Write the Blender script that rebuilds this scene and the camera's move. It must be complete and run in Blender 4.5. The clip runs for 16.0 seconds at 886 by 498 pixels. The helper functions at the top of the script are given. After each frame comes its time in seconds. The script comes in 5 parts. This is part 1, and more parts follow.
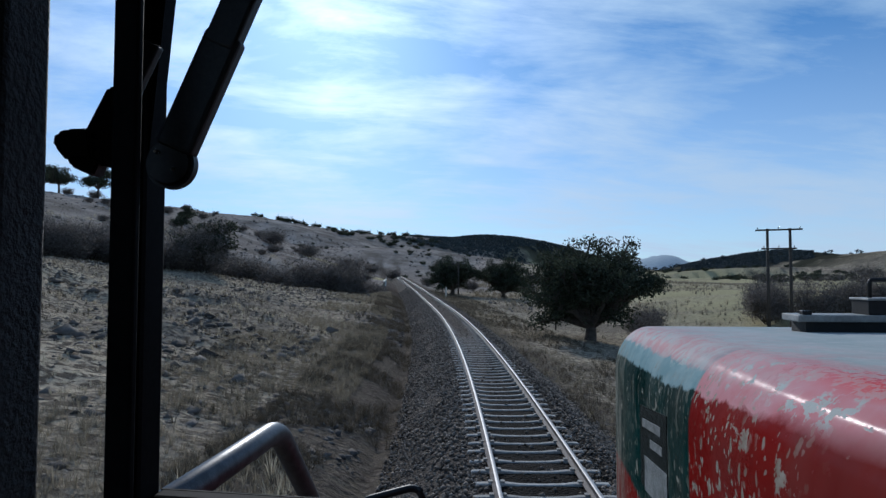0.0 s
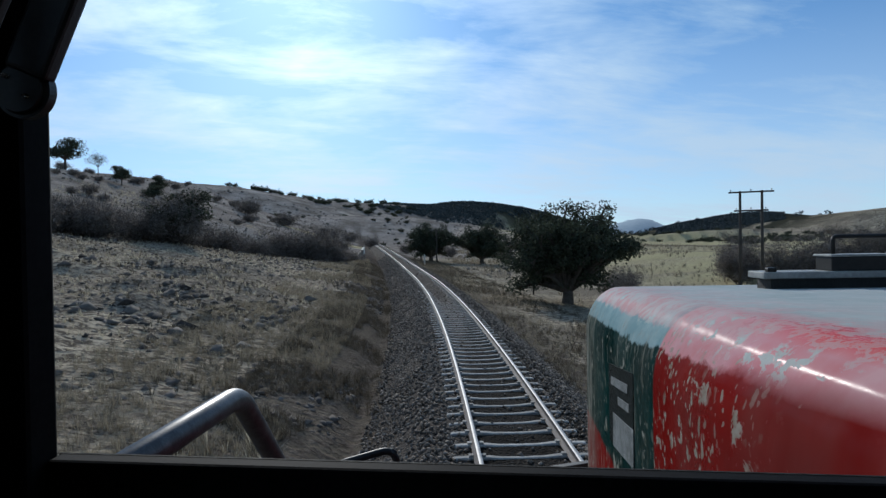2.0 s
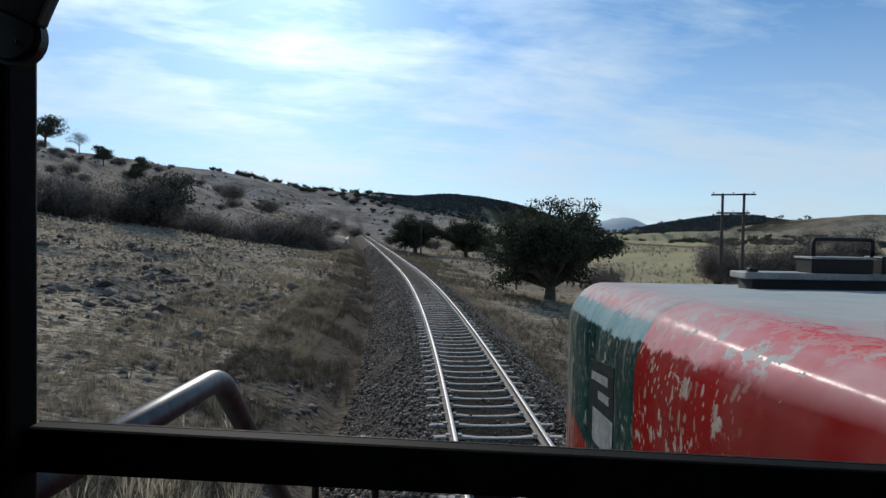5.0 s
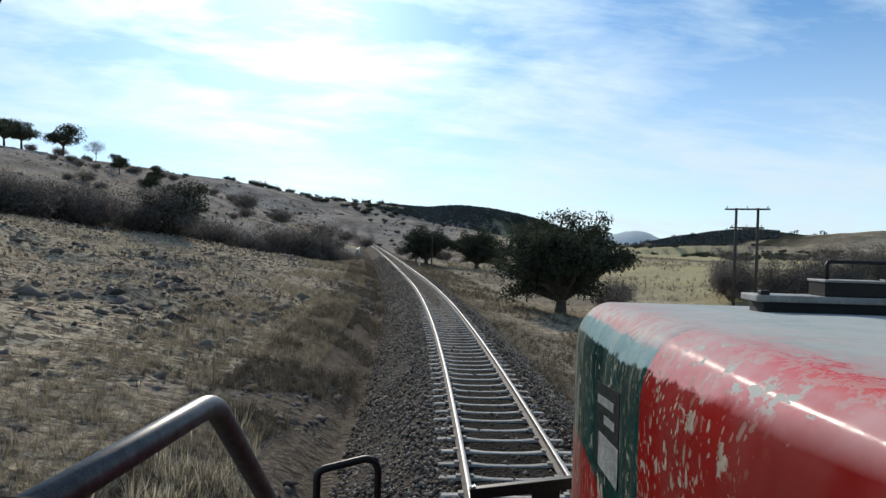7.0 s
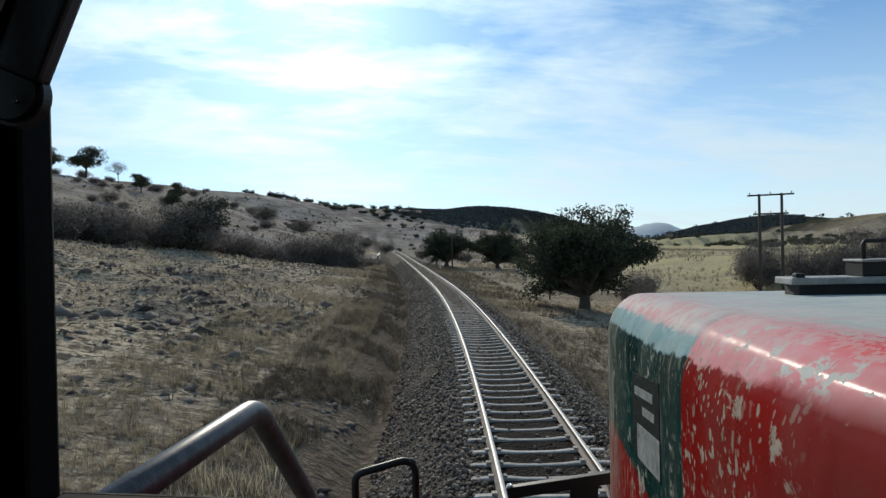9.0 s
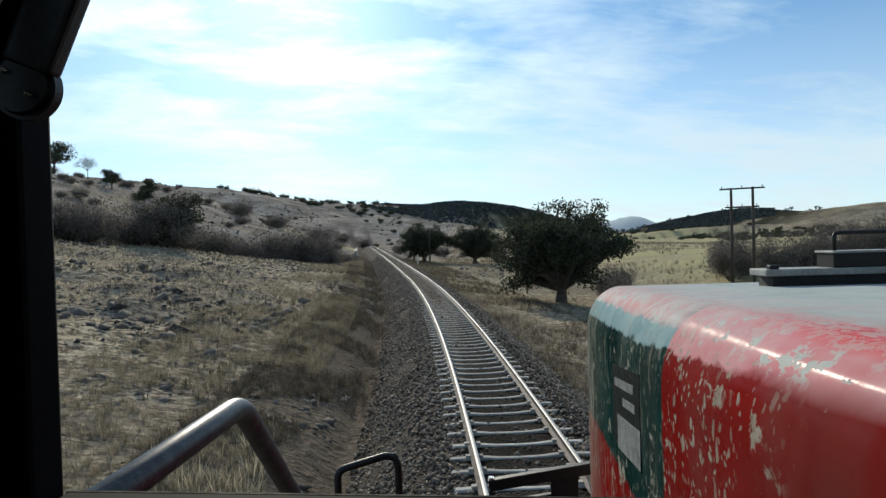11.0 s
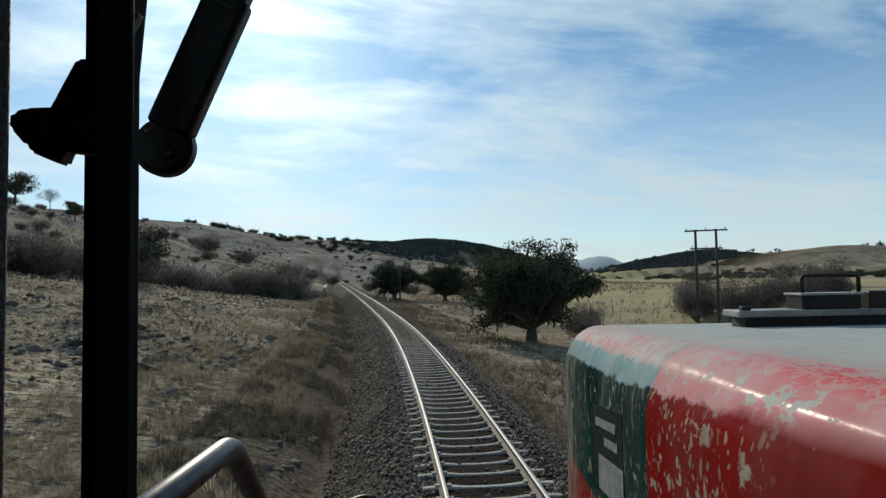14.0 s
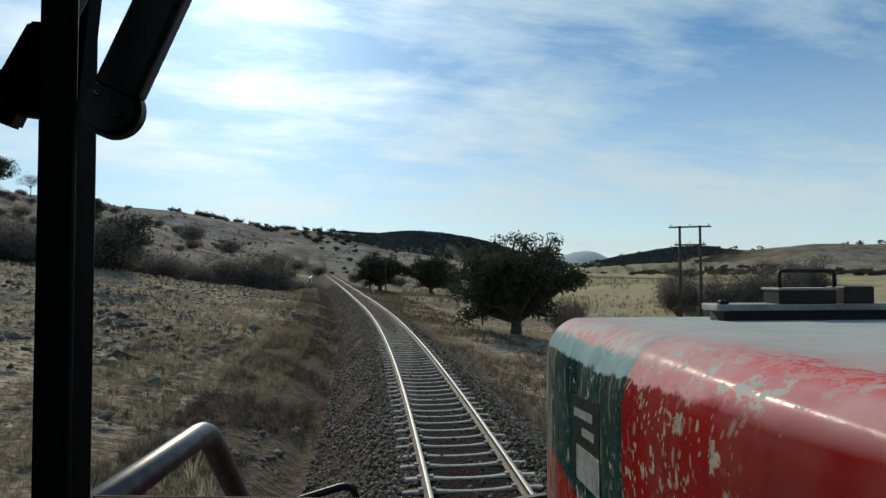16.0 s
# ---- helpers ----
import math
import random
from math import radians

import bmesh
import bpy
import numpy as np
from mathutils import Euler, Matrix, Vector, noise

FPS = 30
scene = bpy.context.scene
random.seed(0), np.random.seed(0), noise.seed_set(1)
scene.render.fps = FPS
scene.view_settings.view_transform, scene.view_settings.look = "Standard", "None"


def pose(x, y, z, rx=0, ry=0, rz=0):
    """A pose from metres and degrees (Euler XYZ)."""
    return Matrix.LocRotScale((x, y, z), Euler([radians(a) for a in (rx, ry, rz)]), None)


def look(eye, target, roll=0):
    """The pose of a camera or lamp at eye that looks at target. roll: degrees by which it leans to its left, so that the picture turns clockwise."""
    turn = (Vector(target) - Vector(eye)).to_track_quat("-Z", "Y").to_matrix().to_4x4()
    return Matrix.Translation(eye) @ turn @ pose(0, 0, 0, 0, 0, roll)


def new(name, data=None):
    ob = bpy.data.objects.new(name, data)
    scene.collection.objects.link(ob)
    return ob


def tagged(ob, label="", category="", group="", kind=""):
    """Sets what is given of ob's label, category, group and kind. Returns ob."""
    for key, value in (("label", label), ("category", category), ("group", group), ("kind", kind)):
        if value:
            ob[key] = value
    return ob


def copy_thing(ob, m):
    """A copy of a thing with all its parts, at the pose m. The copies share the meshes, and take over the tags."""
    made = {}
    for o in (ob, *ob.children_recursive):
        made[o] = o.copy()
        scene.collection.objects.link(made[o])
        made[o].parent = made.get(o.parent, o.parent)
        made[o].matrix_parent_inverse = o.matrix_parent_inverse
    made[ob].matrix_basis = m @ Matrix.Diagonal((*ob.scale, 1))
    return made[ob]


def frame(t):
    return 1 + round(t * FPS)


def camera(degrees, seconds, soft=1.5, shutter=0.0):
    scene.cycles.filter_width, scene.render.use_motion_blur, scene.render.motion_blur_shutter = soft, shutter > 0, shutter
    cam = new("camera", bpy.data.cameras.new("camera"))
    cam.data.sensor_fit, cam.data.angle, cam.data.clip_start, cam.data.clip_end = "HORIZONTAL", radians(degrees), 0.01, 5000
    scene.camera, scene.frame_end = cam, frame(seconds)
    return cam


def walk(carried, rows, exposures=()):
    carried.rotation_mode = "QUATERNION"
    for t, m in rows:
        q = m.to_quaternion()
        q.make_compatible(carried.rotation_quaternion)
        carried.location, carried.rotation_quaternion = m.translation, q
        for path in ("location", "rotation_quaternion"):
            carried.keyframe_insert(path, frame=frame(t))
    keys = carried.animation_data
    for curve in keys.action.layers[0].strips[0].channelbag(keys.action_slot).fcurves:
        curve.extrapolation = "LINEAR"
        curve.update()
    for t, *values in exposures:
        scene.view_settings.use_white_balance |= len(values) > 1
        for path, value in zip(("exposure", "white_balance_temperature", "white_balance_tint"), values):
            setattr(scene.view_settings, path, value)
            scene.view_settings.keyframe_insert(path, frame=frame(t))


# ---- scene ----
cam = camera(72.34, 16.0, soft=1.42)
PATH = [
    (0, -1.227, 0.185, 3.368, 92.37, -0.08, 3.55),
    (0.5, -1.205, 0.191, 3.366, 91.46, 0.37, 2.48),
    (1, -1.186, 0.196, 3.366, 91.06, 0.69, 1.10),
    (1.5, -1.198, 0.209, 3.355, 89.77, 0.87, 2.48),
    (2, -1.197, 0.208, 3.356, 89.24, 0.91, 1.51),
    (2.5, -1.201, 0.204, 3.350, 89.49, 1.39, 0.85),
    (3, -1.230, 0.211, 3.351, 89.50, -1.08, 0.72),
    (3.5, -1.234, 0.215, 3.345, 88.39, -1.27, 2.41),
    (4, -1.226, 0.213, 3.349, 89.13, -0.50, 1.14),
    (4.2, -1.222, 0.212, 3.348, 88.58, -1.74, 0.38),
    (6.3, -1.184, 0.220, 3.347, 88.46, 0.55, -0.63),
    (6.5, -1.190, 0.235, 3.358, 87.81, -0.90, 0.81),
    (7, -1.184, 0.235, 3.372, 89.56, -1.66, 1.11),
    (7.5, -1.192, 0.222, 3.376, 91.69, -2.26, 0.96),
    (8, -1.209, 0.227, 3.370, 91.16, -0.45, 2.52),
    (8.5, -1.224, 0.234, 3.368, 89.79, 0.18, 4.19),
    (8.7, -1.208, 0.237, 3.363, 89.86, 0.75, 3.42),
    (10.8, -1.210, 0.238, 3.359, 87.82, 2.23, 1.96),
    (11, -1.221, 0.235, 3.361, 89.23, 1.62, 0.83),
    (11.5, -1.253, 0.229, 3.377, 89.85, 0.08, 1.14),
    (12, -1.262, 0.229, 3.370, 89.76, -0.15, 0.32),
    (12.5, -1.273, 0.225, 3.372, 91.01, 0.18, -1.32),
    (13, -1.266, 0.216, 3.371, 93.24, 1.29, -2.37),
    (13.5, -1.263, 0.220, 3.364, 93.12, 0.81, -1.74),
    (14, -1.265, 0.213, 3.366, 92.71, 0.98, -1.98),
    (14.5, -1.263, 0.209, 3.369, 93.08, 0.50, -2.33),
    (15, -1.262, 0.205, 3.369, 93.36, 0.93, -3.22),
    (15.5, -1.255, 0.210, 3.359, 93.65, 1.75, -3.34),
    (16, -1.252, 0.211, 3.357, 92.00, 0.19, -3.30),
]
EXPOSURES = [(0.0, -0.48, 5150.0, 11.0), (2.0, -0.38, 5350.0, 9.0), (4.2, -0.40, 5500.0, 10.0), (6.5, 0.08, 5980.0, 10.0), (8.5, -0.04, 6000.0, 8.0), (11.0, 0.05, 6100.0, 6.0), (13.0, -0.14, 6200.0, 5.0), (14.5, -0.28, 6240.0, 5.0), (16.0, -0.28, 6240.0, 5.0)]
walk(cam, [(t, pose(x, y, z, rx, ry, rz)) for t, x, y, z, rx, ry, rz in PATH], EXPOSURES)

# ---- light: a low winter sun ahead, through thin cirrus ----
SUN_AZ, SUN_EL = -15.5, 26.5
SUN_DIR = Vector((math.sin(radians(SUN_AZ)) * math.cos(radians(SUN_EL)), math.cos(radians(SUN_AZ)) * math.cos(radians(SUN_EL)), math.sin(radians(SUN_EL))))


class Tree:
    """Short hand for building node trees."""

    def __init__(self, tree):
        self.t = tree
        tree.nodes.clear()

    def n(self, kind, ins=None, operation="", clamp=False):
        node = self.t.nodes.new(kind)
        if operation:
            node.operation = operation
        if clamp:
            node.use_clamp = True
        for k, v in (ins or {}).items():
            if isinstance(v, bpy.types.NodeSocket):
                self.t.links.new(v, node.inputs[k])
            else:
                node.inputs[k].default_value = v
        return node

    def math(self, op, a, b=0.0, c=None, clamp=False):
        ins = {0: a, 1: b}
        if c is not None:
            ins[2] = c
        return self.n("ShaderNodeMath", ins, operation=op, clamp=clamp).outputs[0]

    def noise(self, vec, scale, detail=4.0, rough=0.55, dist=0.0):
        return self.n("ShaderNodeTexNoise", {"Vector": vec, "Scale": scale, "Detail": detail, "Roughness": rough, "Distortion": dist}).outputs["Fac"]

    def ramp(self, fac, lo, hi, a=0.0, b=1.0):
        return self.n("ShaderNodeMapRange", {0: fac, 1: lo, 2: hi, 3: a, 4: b}).outputs[0]

    def mix(self, fac, a, b, blend="MIX"):
        node = self.t.nodes.new("ShaderNodeMix")
        node.data_type, node.blend_type = "RGBA", blend
        if isinstance(fac, bpy.types.NodeSocket):
            self.t.links.new(fac, node.inputs[0])
        else:
            node.inputs[0].default_value = fac
        for i, v in ((6, a), (7, b)):
            if isinstance(v, bpy.types.NodeSocket):
                self.t.links.new(v, node.inputs[i])
            else:
                node.inputs[i].default_value = (*v, 1.0) if len(v) == 3 else v
        return node.outputs[2]

    def stretch(self, vec, x, y, z):
        return self.n("ShaderNodeMapping", {"Vector": vec, "Scale": (x, y, z)}).outputs[0]


world = bpy.data.worlds.new("sky")
scene.world = world
world.use_nodes = True
W = Tree(world.node_tree)
sky = W.n("ShaderNodeTexSky")
sky.sky_type, sky.sun_disc, sky.sun_elevation, sky.sun_rotation = "NISHITA", False, radians(SUN_EL), radians(SUN_AZ % 360)
sky.altitude, sky.air_density, sky.dust_density, sky.ozone_density = 2200.0, 1.0, 1.2, 1.5
way = W.n("ShaderNodeTexCoord").outputs["Generated"]
sep = W.n("ShaderNodeSeparateXYZ", {0: way})
height = W.math("ADD", W.math("MAXIMUM", sep.outputs[2], 0.0), 0.16)
flat = W.n("ShaderNodeCombineXYZ", {0: W.math("DIVIDE", sep.outputs[0], height), 1: W.math("DIVIDE", sep.outputs[1], height), 2: 0.0}).outputs[0]
turned = W.n("ShaderNodeMapping", {"Vector": flat, "Rotation": (0, 0, radians(-14)), "Location": (0.7, 2.1, 0.0)}).outputs[0]
broad = W.noise(turned, 0.95, 4.0, 0.55, 0.25)
streak = W.noise(W.stretch(turned, 0.8, 1.8, 1.0), 1.5, 9.0, 0.66, 0.35)
cirrus = W.ramp(W.math("ADD", W.math("MULTIPLY", broad, 0.66), W.math("MULTIPLY", streak, 0.56)), 0.535, 0.72)
toward = W.math("MAXIMUM", W.n("ShaderNodeVectorMath", {0: way, 1: tuple(SUN_DIR)}, operation="DOT_PRODUCT").outputs["Value"], 0.0)
glow = W.math("ADD", W.math("MULTIPLY", W.math("POWER", toward, 45.0), 8.0), W.math("MULTIPLY", W.math("POWER", toward, 12.0), 2.8))
clear = W.n("ShaderNodeVectorMath", {0: sky.outputs[0], 1: (0.70, 1.02, 1.12)}, operation="MULTIPLY").outputs[0]
veil = W.mix(W.math("MULTIPLY", cirrus, 0.82), clear, (5.6, 7.0, 7.8))
veil = W.mix(W.ramp(sep.outputs[2], 0.36, 0.02, 0.0, 0.70), veil, (7.3, 7.75, 7.65))
haze = W.n("ShaderNodeVectorMath", {0: (1.06, 1.0, 0.97), "Scale": W.math("MULTIPLY", glow, W.math("ADD", 0.35, cirrus))}, operation="SCALE").outputs[0]
total = W.n("ShaderNodeVectorMath", {0: veil, 1: haze}, operation="ADD").outputs[0]
W.n("ShaderNodeOutputWorld", {0: W.n("ShaderNodeBackground", {0: total, 1: 0.11}).outputs[0]})

sun_lamp = bpy.data.lights.new("sun", "SUN")
sun_lamp.energy, sun_lamp.angle, sun_lamp.color = 4.0, radians(1.2), (1.0, 0.87, 0.68)
sun_ob = new("sun", sun_lamp)
sun_ob.matrix_world = look((0, 0, 0), tuple(-SUN_DIR)) @ Matrix.Identity(4)
sun_ob.location = (-60, 200, 90)


# ---- materials ----
def material(name):
    m = bpy.data.materials.new(name)
    m.use_nodes = True
    t = Tree(m.node_tree)
    bsdf = t.n("ShaderNodeBsdfPrincipled")
    t.n("ShaderNodeOutputMaterial", {0: bsdf.outputs[0]})
    t.bsdf = bsdf
    t.pos = t.n("ShaderNodeTexCoord").outputs["Object"]
    return m, t


def setup(t, color, rough=0.8, metal=0.0, bump=None, strength=0.4, dist=0.02, spec=0.4):
    for key, v in (("Base Color", color), ("Roughness", rough), ("Metallic", metal), ("Specular IOR Level", spec)):
        if isinstance(v, bpy.types.NodeSocket):
            t.t.links.new(v, t.bsdf.inputs[key])
        else:
            t.bsdf.inputs[key].default_value = (*v, 1.0) if key == "Base Color" else v
    if bump is not None:
        b = t.n("ShaderNodeBump", {"Height": bump, "Strength": strength, "Distance": dist})
        t.t.links.new(b.outputs[0], t.bsdf.inputs["Normal"])


def two_tone(name, a, b, scale, rough=0.85, metal=0.0, strength=0.4, dist=0.02, fine=8.0, lo=0.35, hi=0.65, spec=0.4, vary=0.0):
    m, t = material(name)
    big = t.noise(t.pos, scale, 5.0, 0.6)
    small = t.noise(t.pos, scale * fine, 4.0, 0.6)
    col = t.mix(t.ramp(t.math("ADD", t.math("MULTIPLY", big, 0.65), t.math("MULTIPLY", small, 0.35)), lo, hi), a, b)
    if vary:
        r = t.n("ShaderNodeObjectInfo").outputs["Random"]
        k = t.ramp(r, 0.0, 1.0, 1.0 - vary, 1.0 + vary)
        col = t.n("ShaderNodeVectorMath", {0: col, "Scale": k}, operation="SCALE").outputs[0]
    setup(t, col, rough, metal, small, strength, dist, spec)
    return m


def island_tone(name, a, b, rough=0.9, spec=0.2, scale=30.0, translucent=0.0):
    m, t = material(name)
    r = t.n("ShaderNodeNewGeometry").outputs["Random Per Island"]
    grain = t.noise(t.pos, scale, 3.0)
    col = t.mix(r, a, b)
    col = t.n("ShaderNodeVectorMath", {0: col, "Scale": t.ramp(grain, 0.3, 0.7, 0.75, 1.2)}, operation="SCALE").outputs[0]
    setup(t, col, rough, 0.0, grain, 0.3, 0.01, spec)
    if translucent:
        out = [n for n in t.t.nodes if n.bl_idname == "ShaderNodeOutputMaterial"][0]
        thin = t.n("ShaderNodeBsdfTranslucent", {0: col})
        both = t.n("ShaderNodeMixShader", {0: translucent, 1: t.bsdf.outputs[0], 2: thin.outputs[0]})
        t.t.links.new(both.outputs[0], out.inputs[0])
    return m


M_BLACK = two_tone("black_frame_paint", (0.003, 0.003, 0.0035), (0.008, 0.0075, 0.008), 30, rough=0.72, strength=0.15, dist=0.001, spec=0.05)
M_CAB = two_tone("dark_cab_lining", (0.010, 0.0105, 0.0105), (0.022, 0.022, 0.020), 6, rough=0.75, strength=0.2, spec=0.1)
M_RUBBER = two_tone("black_rubber", (0.012, 0.012, 0.012), (0.025, 0.025, 0.025), 40, rough=0.7)
M_STEEL_BLACK = two_tone("worn_black_steel", (0.004, 0.004, 0.005), (0.017, 0.016, 0.015), 60, rough=0.5, strength=0.2, dist=0.001, lo=0.45, hi=0.75)
M_RAILPIPE = two_tone("weathered_handrail_paint", (0.05, 0.05, 0.054), (0.13, 0.13, 0.137), 45, rough=0.40, metal=0.3, strength=0.25, dist=0.001, lo=0.4, hi=0.7, spec=0.6)
M_PRIMER = two_tone("rusty_red_paint", (0.10, 0.02, 0.018), (0.17, 0.06, 0.045), 40, rough=0.6, strength=0.2, dist=0.001)
M_CHROME = two_tone("bright_screw_metal", (0.55, 0.55, 0.55), (0.7, 0.7, 0.7), 50, rough=0.25, metal=1.0)
M_RAILTOP = two_tone("rail_steel", (0.13, 0.105, 0.09), (0.24, 0.20, 0.17), 7, rough=0.55, metal=0.25, strength=0.3, dist=0.004)
M_RAILSHINE = two_tone("polished_rail_head", (0.27, 0.26, 0.25), (0.42, 0.41, 0.40), 5, rough=0.6, metal=0.4, strength=0.05)
M_SLEEPER = two_tone("weathered_concrete_sleeper", (0.26, 0.245, 0.22), (0.44, 0.42, 0.39), 5, rough=0.9, strength=0.4, dist=0.006, vary=0.16)
M_CONCRETE = two_tone("old_pale_concrete", (0.24, 0.22, 0.19), (0.42, 0.40, 0.36), 1.6, rough=0.92, strength=0.5, dist=0.02, fine=14)
M_CONCRETE_LIGHT = two_tone("whitewashed_concrete", (0.56, 0.515, 0.43), (0.82, 0.77, 0.67), 1.2, rough=0.9, strength=0.4, dist=0.015, fine=16)
M_APRON = two_tone("earth_stained_concrete", (0.22, 0.185, 0.145), (0.42, 0.375, 0.31), 0.9, rough=0.95, strength=0.5, dist=0.02, fine=14)
# air haze is mixed into the blue base colour of the far hills
M_FAR_HILL = two_tone("haze_tinted_backdrop_hill", (0.27, 0.34, 0.39), (0.36, 0.43, 0.48), 0.006, rough=1.0, strength=0.1)
M_POLE = two_tone("grey_weathered_timber", (0.035, 0.029, 0.024), (0.085, 0.072, 0.06), 4, rough=0.9, strength=0.5, dist=0.01)
M_POST = two_tone("whitewashed_post", (0.38, 0.36, 0.31), (0.62, 0.60, 0.54), 6, rough=0.9, strength=0.4, dist=0.006)
M_PORCELAIN = two_tone("insulator_glass", (0.45, 0.5, 0.5), (0.6, 0.62, 0.6), 20, rough=0.2)
M_BARK = two_tone("rough_grey_bark", (0.035, 0.028, 0.022), (0.10, 0.085, 0.07), 3, rough=0.95, strength=0.7, dist=0.02)
M_STONE = island_tone("crushed_ballast_stone", (0.055, 0.046, 0.038), (0.28, 0.235, 0.192), scale=40)
M_ROCK = island_tone("field_rock", (0.045, 0.038, 0.033), (0.17, 0.15, 0.13), scale=8)
M_DRYGRASS = island_tone("dry_grass_blade", (0.15, 0.128, 0.094), (0.37, 0.318, 0.225), scale=3, translucent=0.38)
M_PALEGRASS = island_tone("pale_feather_grass", (0.34, 0.295, 0.205), (0.58, 0.52, 0.39), scale=3, translucent=0.45)
M_MEADOW = island_tone("meadow_grass_blade", (0.38, 0.34, 0.22), (0.56, 0.51, 0.35), scale=3, translucent=0.5)
M_DARKGRASS = island_tone("brown_weed_stem", (0.055, 0.046, 0.034), (0.17, 0.142, 0.10), scale=3, translucent=0.3)
M_TWIG = island_tone("brushwood_twig", (0.075, 0.064, 0.056), (0.20, 0.172, 0.148), scale=3)
M_LEAF = island_tone("dark_evergreen_leaf", (0.026, 0.033, 0.022), (0.080, 0.090, 0.056), scale=2, translucent=0.25)
M_LEAF_GREY = island_tone("grey_brown_leaf", (0.13, 0.115, 0.105), (0.28, 0.245, 0.215), scale=2, translucent=0.45)
# foliage tone made paler and bluer to stand for distance haze
M_FAR_TREE = island_tone("haze_tinted_far_foliage", (0.052, 0.064, 0.066), (0.082, 0.096, 0.094), scale=0.4)


def ground_material():
    m, t = material("dry_winter_grassland")
    p = t.n("ShaderNodeSeparateXYZ", {0: t.pos})
    x, y = p.outputs[0], p.outputs[1]
    huge = t.noise(t.pos, 0.012, 5.0, 0.6)
    big = t.noise(t.pos, 0.09, 5.0, 0.62)
    mid = t.noise(t.pos, 0.7, 6.0, 0.66)
    fine = t.noise(t.pos, 5.5, 5.0, 0.7)
    tuft = t.noise(t.stretch(t.pos, 1.0, 1.7, 1.0), 2.3, 4.0, 0.62, 0.4)
    straw = t.mix(t.ramp(mid, 0.3, 0.7), (0.36, 0.295, 0.215), (0.60, 0.505, 0.370))
    straw = t.mix(t.ramp(huge, 0.40, 0.60), straw, (0.54, 0.475, 0.335))
    straw = t.mix(t.ramp(tuft, 0.47, 0.55, 0.0, 0.9), straw, (0.105, 0.084, 0.066))
    # far side of the gully: pinkish bare slope with darker bands of scrub along it
    back = t.math("ADD", t.math("MULTIPLY", t.math("ADD", x, 14.0), -0.85), t.math("MULTIPLY", t.math("SUBTRACT", y, 92.0), 0.526))
    back = t.math("ADD", back, t.math("MULTIPLY", t.math("SUBTRACT", big, 0.5), 14.0))
    hill = t.math("MULTIPLY", t.ramp(back, 8.0, 22.0), t.ramp(x, 30.0, 0.0))
    slope = t.ramp(t.noise(t.stretch(t.pos, 0.085, 0.030, 0.02), 1.0, 7.0, 0.70), 0.45, 0.60)
    bare = t.mix(t.math("MULTIPLY", slope, 0.55), t.mix(t.ramp(mid, 0.3, 0.7), (0.31, 0.268, 0.232), (0.45, 0.400, 0.350)), (0.17, 0.142, 0.124))
    straw = t.mix(hill, straw, bare)
    path = t.math("MULTIPLY", t.ramp(t.noise(t.stretch(t.pos, 0.011, 0.060, 0.1), 1.0, 4.0, 0.55, 0.4), 0.60, 0.64), t.math("MULTIPLY", t.ramp(y, 130.0, 190.0), t.ramp(y, 470.0, 400.0)))
    straw = t.mix(t.math("MULTIPLY", path, 0.8), straw, (0.52, 0.455, 0.375))
    soil = t.mix(t.ramp(fine, 0.42, 0.66), (0.060, 0.050, 0.042), (0.36, 0.305, 0.24))
    thin = t.ramp(t.math("ADD", t.math("MULTIPLY", big, 0.55), t.math("MULTIPLY", fine, 0.45)), 0.455, 0.56)
    base = t.mix(t.math("MULTIPLY", thin, 0.82), straw, soil)
    # yellower pasture in the valley, in long strips
    right = t.math("MULTIPLY", t.math("MULTIPLY", t.ramp(x, 14.0, 30.0), t.ramp(x, 260.0, 170.0)), t.ramp(y, 700.0, 480.0))
    strips = t.noise(t.stretch(t.pos, 0.010, 0.05, 0.1), 1.0, 5.0, 0.6, 0.3)
    base = t.mix(t.math("MULTIPLY", right, t.ramp(strips, 0.60, 0.48, 0.15, 0.8)), base, (0.45, 0.40, 0.225))
    base = t.mix(t.math("MULTIPLY", right, t.ramp(strips, 0.57, 0.62, 0.0, 0.75)), base, (0.13, 0.105, 0.080))
    spot = t.ramp(t.noise(t.pos, 2.1, 3.0, 0.6), 0.63, 0.69)
    base = t.mix(t.math("MULTIPLY", spot, 0.7), base, (0.05, 0.042, 0.036))
    # darker floor of the gully
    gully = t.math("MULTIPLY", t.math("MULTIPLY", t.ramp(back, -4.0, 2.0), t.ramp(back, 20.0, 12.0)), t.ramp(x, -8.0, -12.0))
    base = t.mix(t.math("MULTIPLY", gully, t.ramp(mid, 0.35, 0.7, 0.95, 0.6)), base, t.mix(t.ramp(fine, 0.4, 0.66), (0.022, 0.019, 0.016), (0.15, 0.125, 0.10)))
    # a short green meadow past the culvert
    wob = t.math("MULTIPLY", t.math("SUBTRACT", mid, 0.5), 5.0)
    mx = t.math("ABSOLUTE", t.math("ADD", t.math("ADD", x, 36.0), wob))
    my = t.math("ABSOLUTE", t.math("ADD", t.math("SUBTRACT", y, 160.0), t.math("MULTIPLY", wob, 2.0)))
    meadow = t.math("MULTIPLY", t.ramp(mx, 11.0, 9.0), t.ramp(my, 14.0, 10.0))
    base = t.mix(meadow, base, t.mix(t.ramp(fine, 0.3, 0.7), (0.42, 0.38, 0.27), (0.58, 0.53, 0.40)))
    # darker ground where the distant woods stand
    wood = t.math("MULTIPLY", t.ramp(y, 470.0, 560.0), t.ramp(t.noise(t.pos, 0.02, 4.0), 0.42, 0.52))
